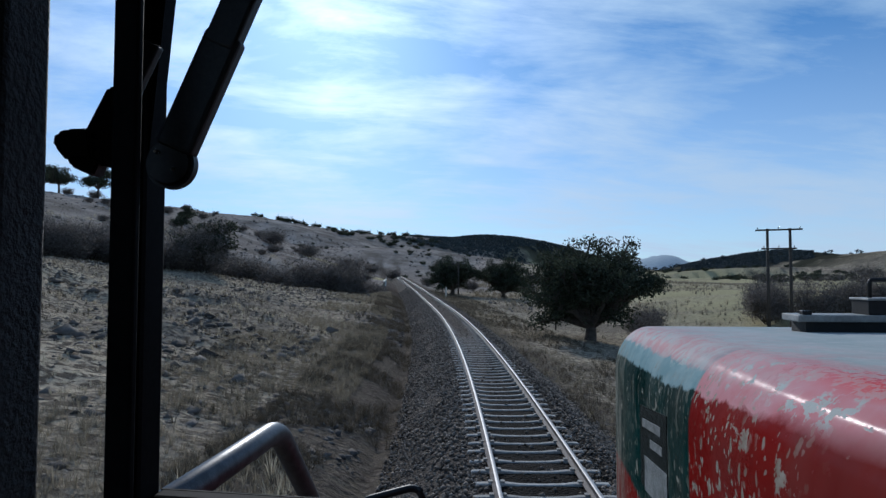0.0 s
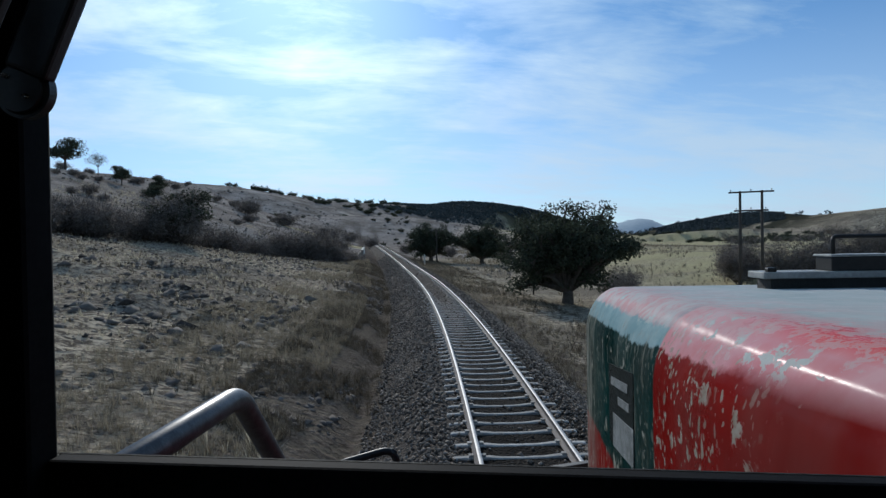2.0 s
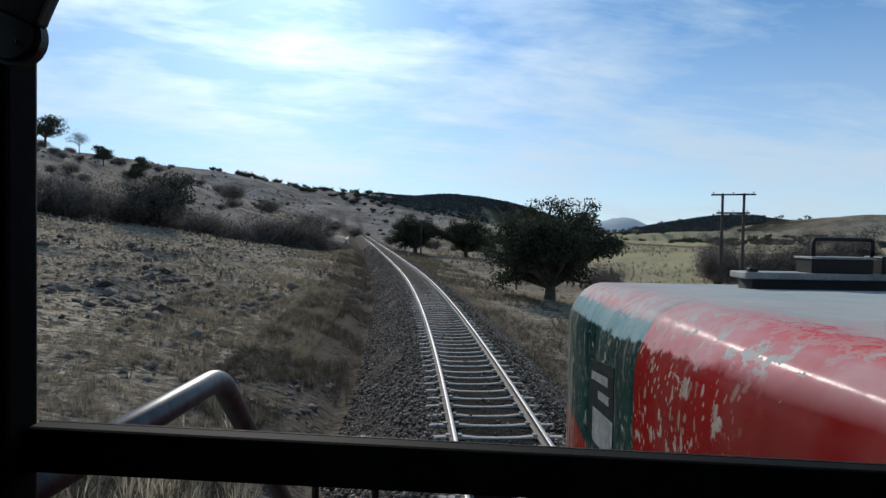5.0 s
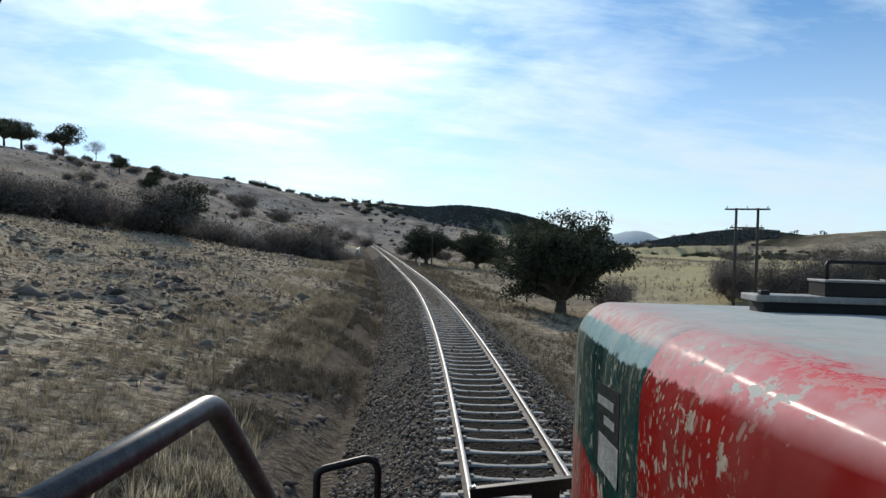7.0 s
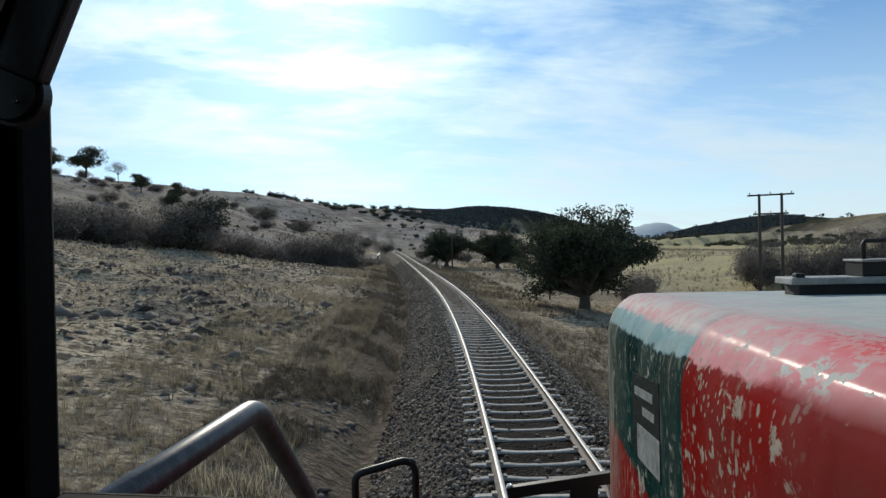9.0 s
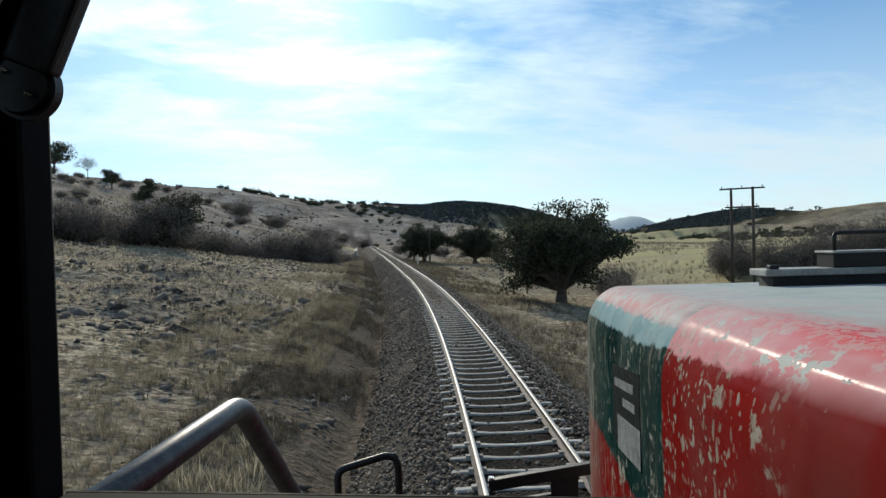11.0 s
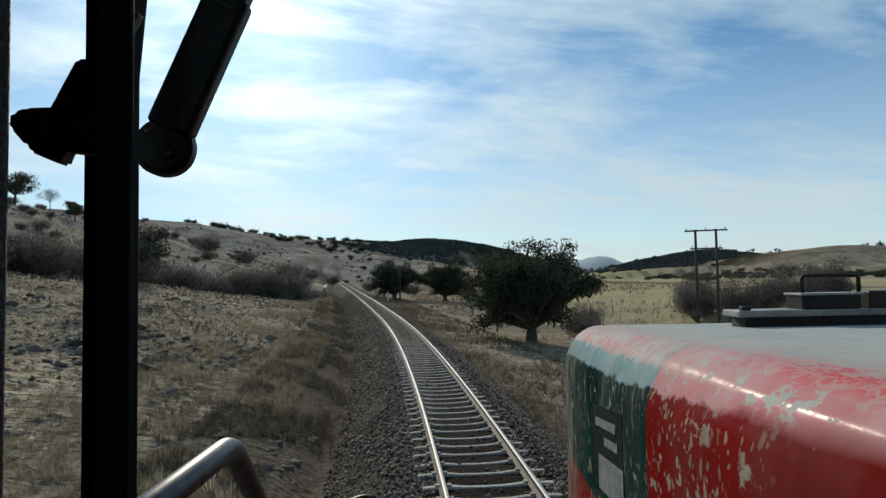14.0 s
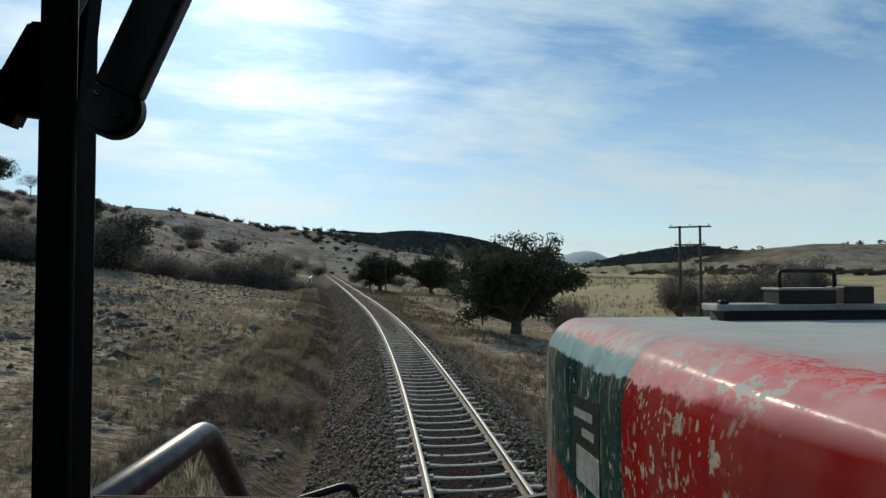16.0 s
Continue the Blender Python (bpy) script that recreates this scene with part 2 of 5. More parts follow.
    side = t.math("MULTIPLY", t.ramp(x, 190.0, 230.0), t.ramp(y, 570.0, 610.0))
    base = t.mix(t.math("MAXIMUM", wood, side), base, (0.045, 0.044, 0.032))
    dug = t.n("ShaderNodeAttribute")
    dug.attribute_name = "dug_earth"
    base = t.mix(t.math("MULTIPLY", dug.outputs["Fac"], 0.78), base, t.mix(t.ramp(t.math("ADD", t.math("MULTIPLY", fine, 0.6), t.math("MULTIPLY", tuft, 0.4)), 0.44, 0.66), (0.040, 0.033, 0.028), (0.21, 0.172, 0.138)))
    bump = t.math("ADD", t.math("MULTIPLY", mid, 0.7), t.math("ADD", t.math("MULTIPLY", fine, 0.5), t.math("MULTIPLY", tuft, 0.8)))
    setup(t, base, 1.0, 0.0, bump, 0.9, 0.25, 0.0)
    return m


M_GROUND = ground_material()


def ballast_material():
    m, t = material("ballast_bed")
    v = t.n("ShaderNodeTexVoronoi", {"Vector": t.pos, "Scale": 17.0})
    n = t.noise(t.pos, 0.8, 4.0)
    tone = t.mix(v.outputs["Color"], (0.038, 0.031, 0.026), (0.125, 0.104, 0.086), "MIX")
    grey = t.mix(t.ramp(n, 0.35, 0.65), (0.034, 0.029, 0.025), (0.085, 0.073, 0.063))
    # shade of the sleeper gaps is painted dark into the bed between the rails
    p = t.n("ShaderNodeSeparateXYZ", {0: t.pos})
    gap_shade = t.math("MULTIPLY", t.ramp(t.math("ABSOLUTE", p.outputs[0]), 1.15, 0.95), t.ramp(n, 0.3, 0.6, 1.0, 0.75))
    bed = t.mix(gap_shade, t.mix(0.5, tone, grey), (0.009, 0.008, 0.007))
    setup(t, bed, 0.95, 0.0, v.outputs["Distance"], 1.0, 0.05, 0.05)
    return m


M_BALLAST = ballast_material()


def nose_material():
    """Sun-bleached red and green engine paint, dusty on top, flaking along the turned edge and chipped on the flank."""
    m, t = material("flaking_engine_paint")
    p = t.n("ShaderNodeSeparateXYZ", {0: t.pos})
    nz = t.n("ShaderNodeSeparateXYZ", {0: t.n("ShaderNodeTexCoord").outputs["Normal"]}).outputs[2]
    x, y = p.outputs[0], p.outputs[1]
    # distance inwards from the flank, which draws in a little towards the front
    inward = t.math("ADD", t.math("MULTIPLY", t.math("ABSOLUTE", x), -1.0), t.math("SUBTRACT", 0.885, t.math("MULTIPLY", t.math("MAXIMUM", y, 1.0), 0.08)))
    cloud = t.noise(t.pos, 3.2, 5.0, 0.6)
    fine = t.noise(t.pos, 42.0, 5.0, 0.65)
    flakes = t.noise(t.pos, 9.0, 6.0, 0.66, 0.3)
    patchy = t.noise(t.pos, 4.3, 4.0, 0.6)
    shed = t.noise(t.stretch(t.pos, 26.0, 17.0, 26.0), 1.0, 6.0, 0.66, 0.35)
    long_runs = t.noise(t.stretch(t.pos, 20.0, 38.0, 5.0), 1.0, 4.0, 0.6, 0.5)
    red = t.mix(t.ramp(cloud, 0.3, 0.7), (0.14, 0.006, 0.005), (0.22, 0.009, 0.007))
    green = t.mix(t.ramp(cloud, 0.3, 0.7), (0.003, 0.015, 0.0135), (0.006, 0.040, 0.036))
    edge = t.math("ADD", y, t.math("MULTIPLY", t.math("SUBTRACT", long_runs, 0.5), 0.06))
    band = t.ramp(edge, 1.60, 1.615)
    low = t.math("ADD", p.outputs[2], t.math("MULTIPLY", t.math("SUBTRACT", long_runs, 0.5), 0.05))
    paint = t.mix(t.math("MULTIPLY", band, t.ramp(low, 2.625, 2.64)), red, green)
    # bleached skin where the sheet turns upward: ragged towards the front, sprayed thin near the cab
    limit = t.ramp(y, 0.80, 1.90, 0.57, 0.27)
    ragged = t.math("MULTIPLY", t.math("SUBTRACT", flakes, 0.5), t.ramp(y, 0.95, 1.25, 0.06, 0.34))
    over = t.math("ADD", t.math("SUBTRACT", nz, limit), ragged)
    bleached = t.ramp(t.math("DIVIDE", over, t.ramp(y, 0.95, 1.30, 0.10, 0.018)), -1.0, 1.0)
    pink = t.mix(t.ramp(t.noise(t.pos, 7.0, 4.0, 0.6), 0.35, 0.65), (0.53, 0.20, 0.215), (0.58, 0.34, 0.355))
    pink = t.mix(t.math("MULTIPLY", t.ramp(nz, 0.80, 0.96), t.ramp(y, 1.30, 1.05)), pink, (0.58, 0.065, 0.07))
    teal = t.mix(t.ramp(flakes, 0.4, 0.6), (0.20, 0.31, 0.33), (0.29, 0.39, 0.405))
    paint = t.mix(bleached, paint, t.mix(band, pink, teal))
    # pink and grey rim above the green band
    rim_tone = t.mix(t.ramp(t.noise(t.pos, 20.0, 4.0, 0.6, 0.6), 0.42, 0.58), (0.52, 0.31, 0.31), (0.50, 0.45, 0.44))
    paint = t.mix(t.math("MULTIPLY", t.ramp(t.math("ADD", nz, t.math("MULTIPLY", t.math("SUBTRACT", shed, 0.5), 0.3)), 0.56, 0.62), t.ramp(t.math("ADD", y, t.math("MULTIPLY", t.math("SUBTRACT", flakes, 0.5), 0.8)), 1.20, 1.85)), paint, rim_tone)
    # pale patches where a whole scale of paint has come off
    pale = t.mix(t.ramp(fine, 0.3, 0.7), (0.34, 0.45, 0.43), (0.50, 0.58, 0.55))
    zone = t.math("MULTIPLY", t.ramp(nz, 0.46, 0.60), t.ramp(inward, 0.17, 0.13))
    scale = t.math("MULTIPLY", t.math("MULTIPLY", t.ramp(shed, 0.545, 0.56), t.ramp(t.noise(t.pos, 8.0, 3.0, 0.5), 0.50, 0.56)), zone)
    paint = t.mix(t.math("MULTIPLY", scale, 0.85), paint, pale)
    # ragged front of the dusty roof, layer over layer with pale lips
    front = t.math("ADD", inward, t.math("ADD", t.math("MULTIPLY", t.math("SUBTRACT", shed, 0.5), 0.30), t.math("MULTIPLY", t.math("SUBTRACT", patchy, 0.5), 0.16)))
    lip = t.math("MULTIPLY", t.ramp(front, 0.080, 0.092), t.ramp(front, 0.116, 0.104))
    paint = t.mix(t.math("MULTIPLY", lip, 0.5), paint, (0.46, 0.46, 0.45))
    lip_2 = t.math("MULTIPLY", t.ramp(front, 0.138, 0.146), t.ramp(front, 0.166, 0.158))
    dust_tone = t.mix(t.ramp(t.noise(t.pos, 2.2, 5.0, 0.65), 0.35, 0.65), (0.33, 0.385, 0.385), (0.44, 0.48, 0.475))
    dust_tone = t.mix(t.ramp(t.noise(t.pos, 6.5, 6.0, 0.62, 0.4), 0.48, 0.60, 0.0, 0.30), dust_tone, (0.46, 0.41, 0.41))
    stain = t.math("MULTIPLY", t.ramp(inward, 0.42, 0.15), t.ramp(t.noise(t.pos, 11.0, 5.0, 0.66, 0.4), 0.44, 0.56))
    dust_tone = t.mix(t.math("MULTIPLY", stain, 0.6), dust_tone, (0.52, 0.33, 0.33))
    dust_tone = t.mix(t.ramp(t.noise(t.pos, 24.0, 6.0, 0.7, 0.5), 0.46, 0.66, 0.0, 0.5), dust_tone, (0.54, 0.53, 0.52))
    roof = t.ramp(front, 0.120, 0.205)
    paint = t.mix(roof, paint, dust_tone)
    paint = t.mix(t.math("MULTIPLY", lip_2, 0.4), paint, (0.50, 0.50, 0.48))
    # drop-shaped chips down to the pale primer
    warp = t.n("ShaderNodeTexNoise", {"Vector": t.pos, "Scale": 22.0, "Detail": 3.0})
    shift = t.n("ShaderNodeVectorMath", {0: warp.outputs["Color"], "Scale": 0.045}, operation="SCALE").outputs[0]
    warped = t.n("ShaderNodeVectorMath", {0: t.pos, 1: shift}, operation="ADD").outputs[0]
    drops = []
    for sy, sz, size in ((34.0, 18.0, 0.28), (60.0, 40.0, 0.30)):
        v = t.n("ShaderNodeTexVoronoi", {"Vector": t.stretch(warped, 3.0, sy, sz), "Scale": 1.0})
        rnd = t.n("ShaderNodeSeparateXYZ", {0: v.outputs["Color"]}).outputs[0]
        drops.append(t.ramp(t.math("SUBTRACT", t.math("MULTIPLY", rnd, size), v.outputs["Distance"]), -0.05, 0.0))
    where = t.math("MULTIPLY", t.ramp(y, 0.98, 1.20), t.math("MULTIPLY", t.ramp(t.noise(t.pos, 6.0, 3.0), 0.40, 0.50), t.ramp(band, 0.0, 1.0, 1.0, 0.35)))
    chips = t.math("MULTIPLY", t.math("MAXIMUM", drops[0], drops[1]), where)
    streaks = t.math("MULTIPLY", t.math("MULTIPLY", t.ramp(long_runs, 0.62, 0.66), band), t.ramp(y, 1.75, 2.2, 0.4, 1.0))
    streaks = t.math("MAXIMUM", streaks, t.math("MULTIPLY", t.ramp(y, 2.45, 2.75), t.ramp(long_runs, 0.44, 0.56, 0.15, 0.9)))
    curls = t.math("MULTIPLY", t.ramp(t.math("ADD", flakes, t.math("MULTIPLY", fine, 0.15)), 0.685, 0.71), t.ramp(y, 0.90, 1.1))
    bare = t.math("MAXIMUM", t.math("MAXIMUM", chips, streaks), curls)
    bare = t.math("MULTIPLY", bare, t.ramp(over, 0.30, 0.10))
    primer = t.mix(t.ramp(fine, 0.3, 0.7), (0.20, 0.18, 0.13), (0.42, 0.41, 0.35))
    paint = t.mix(t.math("MULTIPLY", bare, 0.85), paint, primer)
    dust = t.ramp(t.noise(t.stretch(t.pos, 1.0, 1.0, 0.35), 5.0, 4.0), 0.45, 0.8)
    paint = t.mix(t.math("MULTIPLY", dust, 0.10), paint, (0.42, 0.38, 0.33))
    # chalky and matt but for a rubbed lengthwise gloss along the turned edge near the cab
    chalk = t.math("MAXIMUM", scale, lip)
    rough = t.math("ADD", t.ramp(fine, 0.3, 0.7, 0.13, 0.30), t.math("ADD", t.math("MULTIPLY", roof, 0.40), t.math("ADD", t.math("MULTIPLY", chalk, 0.35), t.math("ADD", t.math("MULTIPLY", bare, 0.3), t.ramp(y, 1.20, 1.75, 0.0, 0.40)))))
    setup(t, paint, rough, 0.0, t.math("ADD", t.math("MULTIPLY", t.math("ADD", bare, scale), -0.5), t.math("MULTIPLY", cloud, 0.25)), 0.06, 0.003, 0.24)
    lengthwise = t.n("ShaderNodeTangent")
    lengthwise.direction_type, lengthwise.axis = "RADIAL", "Y"
    t.t.links.new(lengthwise.outputs[0], t.bsdf.inputs["Tangent"])
    t.bsdf.inputs["Anisotropic"].default_value, t.bsdf.inputs["Anisotropic Rotation"].default_value = 0.9, 0.25
    gloss = t.math("MULTIPLY", t.ramp(nz, 0.10, 0.45, 0.20, 0.02), t.math("MULTIPLY", t.ramp(patchy, 0.36, 0.52, 0.35, 1.0), t.ramp(shed, 0.58, 0.50, 0.35, 1.0)))
    t.t.links.new(gloss, t.bsdf.inputs["Specular IOR Level"])
    return m


M_NOSE = nose_material()
M_HATCH = two_tone("dusty_grey_hatch_paint", (0.20, 0.20, 0.19), (0.38, 0.38, 0.36), 9, rough=0.6, strength=0.2, dist=0.002)
M_MARK = two_tone("chipped_white_lettering", (0.13, 0.14, 0.135), (0.33, 0.34, 0.33), 24, rough=0.5, lo=0.35, hi=0.65, spec=0.1)
M_MARK_DARK = two_tone("worn_black_lettering", (0.004, 0.007, 0.007), (0.014, 0.022, 0.020), 30, rough=0.5, spec=0.06)


# ---- mesh helpers ----
def link_bm(name, bm, mat, parent=None, smooth=False):
    me = bpy.data.meshes.new(name)
    bm.normal_update()
    bm.to_mesh(me)
    bm.free()
    me.materials.append(mat)
    if smooth:
        me.polygons.foreach_set("use_smooth", [True] * len(me.polygons))
    ob = new(name, me)
    ob.parent = parent
    return ob


def part(name, bm, mat, parent, label="", smooth=False):
    return tagged(link_bm(name, bm, mat, parent, smooth), label)


def thing(name, label, category, group="", kind="", at=(0, 0, 0)):
    ob = new(name)
    ob.location = at
    return tagged(ob, label, category, group, kind)


def box_bm(x0, x1, y0, y1, z0, z1, bevel=0.0, m=None, seg=2):
    bm = bmesh.new()
    bmesh.ops.create_cube(bm, size=1.0, matrix=Matrix.Translation(((x0 + x1) / 2, (y0 + y1) / 2, (z0 + z1) / 2)) @ Matrix.Diagonal((x1 - x0, y1 - y0, z1 - z0, 1)))
    if bevel:
        bmesh.ops.bevel(bm, geom=bm.edges[:], offset=bevel, segments=seg, profile=0.5, affect="EDGES")
    if m is not None:
        bm.transform(m)
    return bm


def tube_bm(points, r, n=12, cap=True, taper=None):
    """A round bar through the points."""
    bm, rings = bmesh.new(), []
    pts = [Vector(p) for p in points]
    ref = None
    for i, p in enumerate(pts):
        d = (pts[min(i + 1, len(pts) - 1)] - pts[max(i - 1, 0)]).normalized()
        if ref is None:
            ref = d.orthogonal().normalized()
        u = (ref - d * ref.dot(d)).normalized()
        ref, v = u, d.cross(u)
        rr = taper[i] if taper else r
        rings.append([bm.verts.new(p + rr * (math.cos(a) * u + math.sin(a) * v)) for a in (2 * math.pi * k / n for k in range(n))])
    for a, b in zip(rings, rings[1:]):
        for k in range(n):
            bm.faces.new((a[k], a[(k + 1) % n], b[(k + 1) % n], b[k]))
    if cap:
        bm.faces.new(rings[0][::-1])
        bm.faces.new(rings[-1])
    return bm


def bend(points, r=0.06, steps=5):
    """Round the corners of a line of points."""
    pts = [Vector(p) for p in points]
    out = [pts[0]]
    for a, b, c in zip(pts, pts[1:], pts[2:]):
        p, q = b + (a - b).normalized() * r, b + (c - b).normalized() * r
        for k in range(steps + 1):
            s = k / steps
            out.append(p.lerp(b, s).lerp(b.lerp(q, s), s))
    return out + [pts[-1]]


def array_mesh(name, verts, faces, mat, smooth=False):
    """A mesh from arrays: verts (n, 3), faces (m, k) of one size."""
    me = bpy.data.meshes.new(name)
    verts, faces = np.asarray(verts, np.float32), np.asarray(faces, np.int32)
    k = faces.shape[1]
    me.vertices.add(len(verts))
    me.vertices.foreach_set("co", verts.ravel())
    me.loops.add(faces.size)
    me.loops.foreach_set("vertex_index", faces.ravel())
    me.polygons.add(len(faces))
    me.polygons.foreach_set("loop_start", np.arange(0, faces.size, k, dtype=np.int32))
    if smooth:
        me.polygons.foreach_set("use_smooth", np.ones(len(faces), bool))
    me.update(calc_edges=True)
    me.materials.append(mat)
    return me


def scatter(name, shapes, places, sizes, mat, rng, tilt=3.2, smooth=False):
    """Many small pieces in one mesh: shapes are (verts, faces); sizes one per place."""
    V, Fs, base = [], [], 0
    pick = rng.integers(0, len(shapes), len(places))
    for s, (v, f) in enumerate(shapes):
        w = np.where(pick == s)[0]
        if not len(w):
            continue
        a, b = rng.uniform(0, 6.283, len(w)), rng.uniform(-tilt, tilt, len(w))
        ca, sa, cb, sb = np.cos(a), np.sin(a), np.cos(b), np.sin(b)
        R = np.zeros((len(w), 3, 3))
        R[:, 0, 0], R[:, 0, 1], R[:, 0, 2] = ca, -sa * cb, sa * sb
        R[:, 1, 0], R[:, 1, 1], R[:, 1, 2] = sa, ca * cb, -ca * sb
        R[:, 2, 1], R[:, 2, 2] = sb, cb
        pts = np.einsum("nij,kj->nki", R, v) * sizes[w][:, None, None] + places[w][:, None, :]
        V.append(pts.reshape(-1, 3))
        Fs.append((f[None] + (base + np.arange(len(w)) * len(v))[:, None, None]).reshape(-1, f.shape[1]))
        base += len(w) * len(v)
    return new(name, array_mesh(name, np.concatenate(V), np.concatenate(Fs), mat, smooth))


def stone_shapes(rng, n=6, flat=0.7):
    base = np.array([[1, 0, 0], [-1, 0, 0], [0, 1, 0], [0, -1, 0], [0, 0, 1], [0, 0, -1]], float)
    f = np.array([[0, 2, 4], [2, 1, 4], [1, 3, 4], [3, 0, 4], [2, 0, 5], [1, 2, 5], [3, 1, 5], [0, 3, 5]])
    return [((base + rng.uniform(-0.38, 0.38, base.shape)) * (1, rng.uniform(0.65, 1), flat), f) for _ in range(n)]


def tuft_shapes(rng, n=5, blades=9, lean=0.5, wide=1.0):
    out = []
    for _ in range(n):
        V, Fs = [], []
        for b in range(blades):
            a, r = rng.uniform(0, 6.283), rng.uniform(0, 0.22)
            o = np.array([r * math.cos(a), r * math.sin(a), -0.05])
            d = np.array([math.cos(a), math.sin(a), 0]) * rng.uniform(0.05, lean)
            s = np.array([-math.sin(a), math.cos(a), 0]) * rng.uniform(0.02, 0.045) * wide
            h = rng.uniform(0.5, 1.0)
            k = len(V)
            V += [o - s, o + s, o + d * 0.45 + s * 0.7 + (0, 0, h * 0.6), o + d * 0.45 - s * 0.7 + (0, 0, h * 0.6), o + d + s * 0.15 + (0, 0, h), o + d - s * 0.15 + (0, 0, h)]
            Fs += [[k, k + 1, k + 2, k + 3], [k + 3, k + 2, k + 4, k + 5]]
        out.append((np.array(V), np.array(Fs)))
    return out


def lattice(x, y, seed=0):
    """Smooth value noise in -1..1."""
    xi, yi = np.floor(x).astype(np.int64), np.floor(y).astype(np.int64)
    fx, fy = x - xi, y - yi
    fx, fy = fx * fx * (3 - 2 * fx), fy * fy * (3 - 2 * fy)

    def h(i, j):
        k = (i * 374761393 + j * 668265263 + seed * 982451653) & 0x7FFFFFFF
        k = ((k ^ (k >> 13)) * 1274126177) & 0x7FFFFFFF
        return ((k ^ (k >> 16)) & 0xFFFF) / 32767.5 - 1

    return (h(xi, yi) * (1 - fx) + h(xi + 1, yi) * fx) * (1 - fy) + (h(xi, yi + 1) * (1 - fx) + h(xi + 1, yi + 1) * fx) * fy


def rough_noise(x, y, scale, seed=0, octaves=4):
    total, amp, s = 0, 1.0, 1.0 / scale
    for k in range(octaves):
        total = total + amp * lattice(x * s + 17.3 * k, y * s - 9.1 * k, seed + k)
        amp, s = amp * 0.5, s * 2.03
    return total


def step(a, b, v):
    t = np.clip((v - a) / (b - a), 0, 1)
    return t * t * (3 - 2 * t)


# ---- the lie of the land ----
LINE_S = np.arange(-170.0, 331.0, 1.0)


def lay_line():
    """The track's middle: a long bend to the left that eases out past the culvert, climbing gently."""
    s = LINE_S
    turn = np.where(s < 0, 0.0294 + 0.0042 * s, 0.0294 + 0.00215 * np.minimum(s, 53.5) + 0.00027 * np.clip(s - 53.5, 0, None))
    x, y = -np.cumsum(np.sin(turn)), np.cumsum(np.cos(turn))
    zero = int(np.searchsorted(s, 0.0))
    return x - x[zero] + 0.21, y - y[zero], turn


LINE_X, LINE_Y, LINE_TURN = lay_line()


def line_z(s):
    """Height of the rails."""
    s = np.clip(s, -170, 330)
    return 0.0044 * s + 0.00005 * np.clip(s, 0, None) ** 2


def at_line(s, d):
    """The place s metres along the line and d metres to its right."""
    s, d = np.asarray(s, float), np.asarray(d, float)
    turn = np.interp(s, LINE_S, LINE_TURN)
    return np.interp(s, LINE_S, LINE_X) + d * np.cos(turn), np.interp(s, LINE_S, LINE_Y) + d * np.sin(turn)


def from_line(x, y):
    """The metres along the line and to its right of places (x, y)."""
    x, y = np.atleast_1d(np.asarray(x, float)), np.atleast_1d(np.asarray(y, float))
    shape, x, y = x.shape, x.ravel(), y.ravel()
    s, d = np.empty_like(x), np.empty_like(x)
    px, py = LINE_X[::5], LINE_Y[::5]
    for a in range(0, len(x), 20000):
        b = slice(a, a + 20000)
        i = np.argmin((x[b, None] - px) ** 2 + (y[b, None] - py) ** 2, 1) * 5
        tx, ty = -np.sin(LINE_TURN[i]), np.cos(LINE_TURN[i])
        along = (x[b] - LINE_X[i]) * tx + (y[b] - LINE_Y[i]) * ty
        k = np.clip(i + np.round(along).astype(int), 0, len(LINE_S) - 1)
        tx, ty = -np.sin(LINE_TURN[k]), np.cos(LINE_TURN[k])
        s[b] = LINE_S[k] + (x[b] - LINE_X[k]) * tx + (y[b] - LINE_Y[k]) * ty
        d[b] = (x[b] - LINE_X[k]) * ty - (y[b] - LINE_Y[k]) * tx
    return s.reshape(shape), d.reshape(shape)


def ridge(x, y, points, near, far):
    """A long hill through points (x, y, height); it falls off in metres near on its right flank and far on its left."""
    best, out = np.full(np.shape(x), 1e9), np.zeros(np.shape(x))
    for (ax, ay, az), (bx, by, bz) in zip(points, points[1:]):
        dx, dy = bx - ax, by - ay
        t = np.clip(((x - ax) * dx + (y - ay) * dy) / (dx * dx + dy * dy), 0, 1)
        ox, oy = x - ax - t * dx, y - ay - t * dy
        d = np.hypot(ox, oy)
        side = dx * oy - dy * ox > 0
        hgt = (az + t * (bz - az)) * np.exp(-((d / np.where(side, far, near)) ** 2))
        out, best = np.where(d < best, hgt, out), np.minimum(best, d)
    return out


def raised(a, b, soft=1.5):
    """The higher of two heights, with a rounded seam."""
    return 0.5 * (a + b + np.sqrt((a - b) ** 2 + soft * soft)) - 0.25 * soft


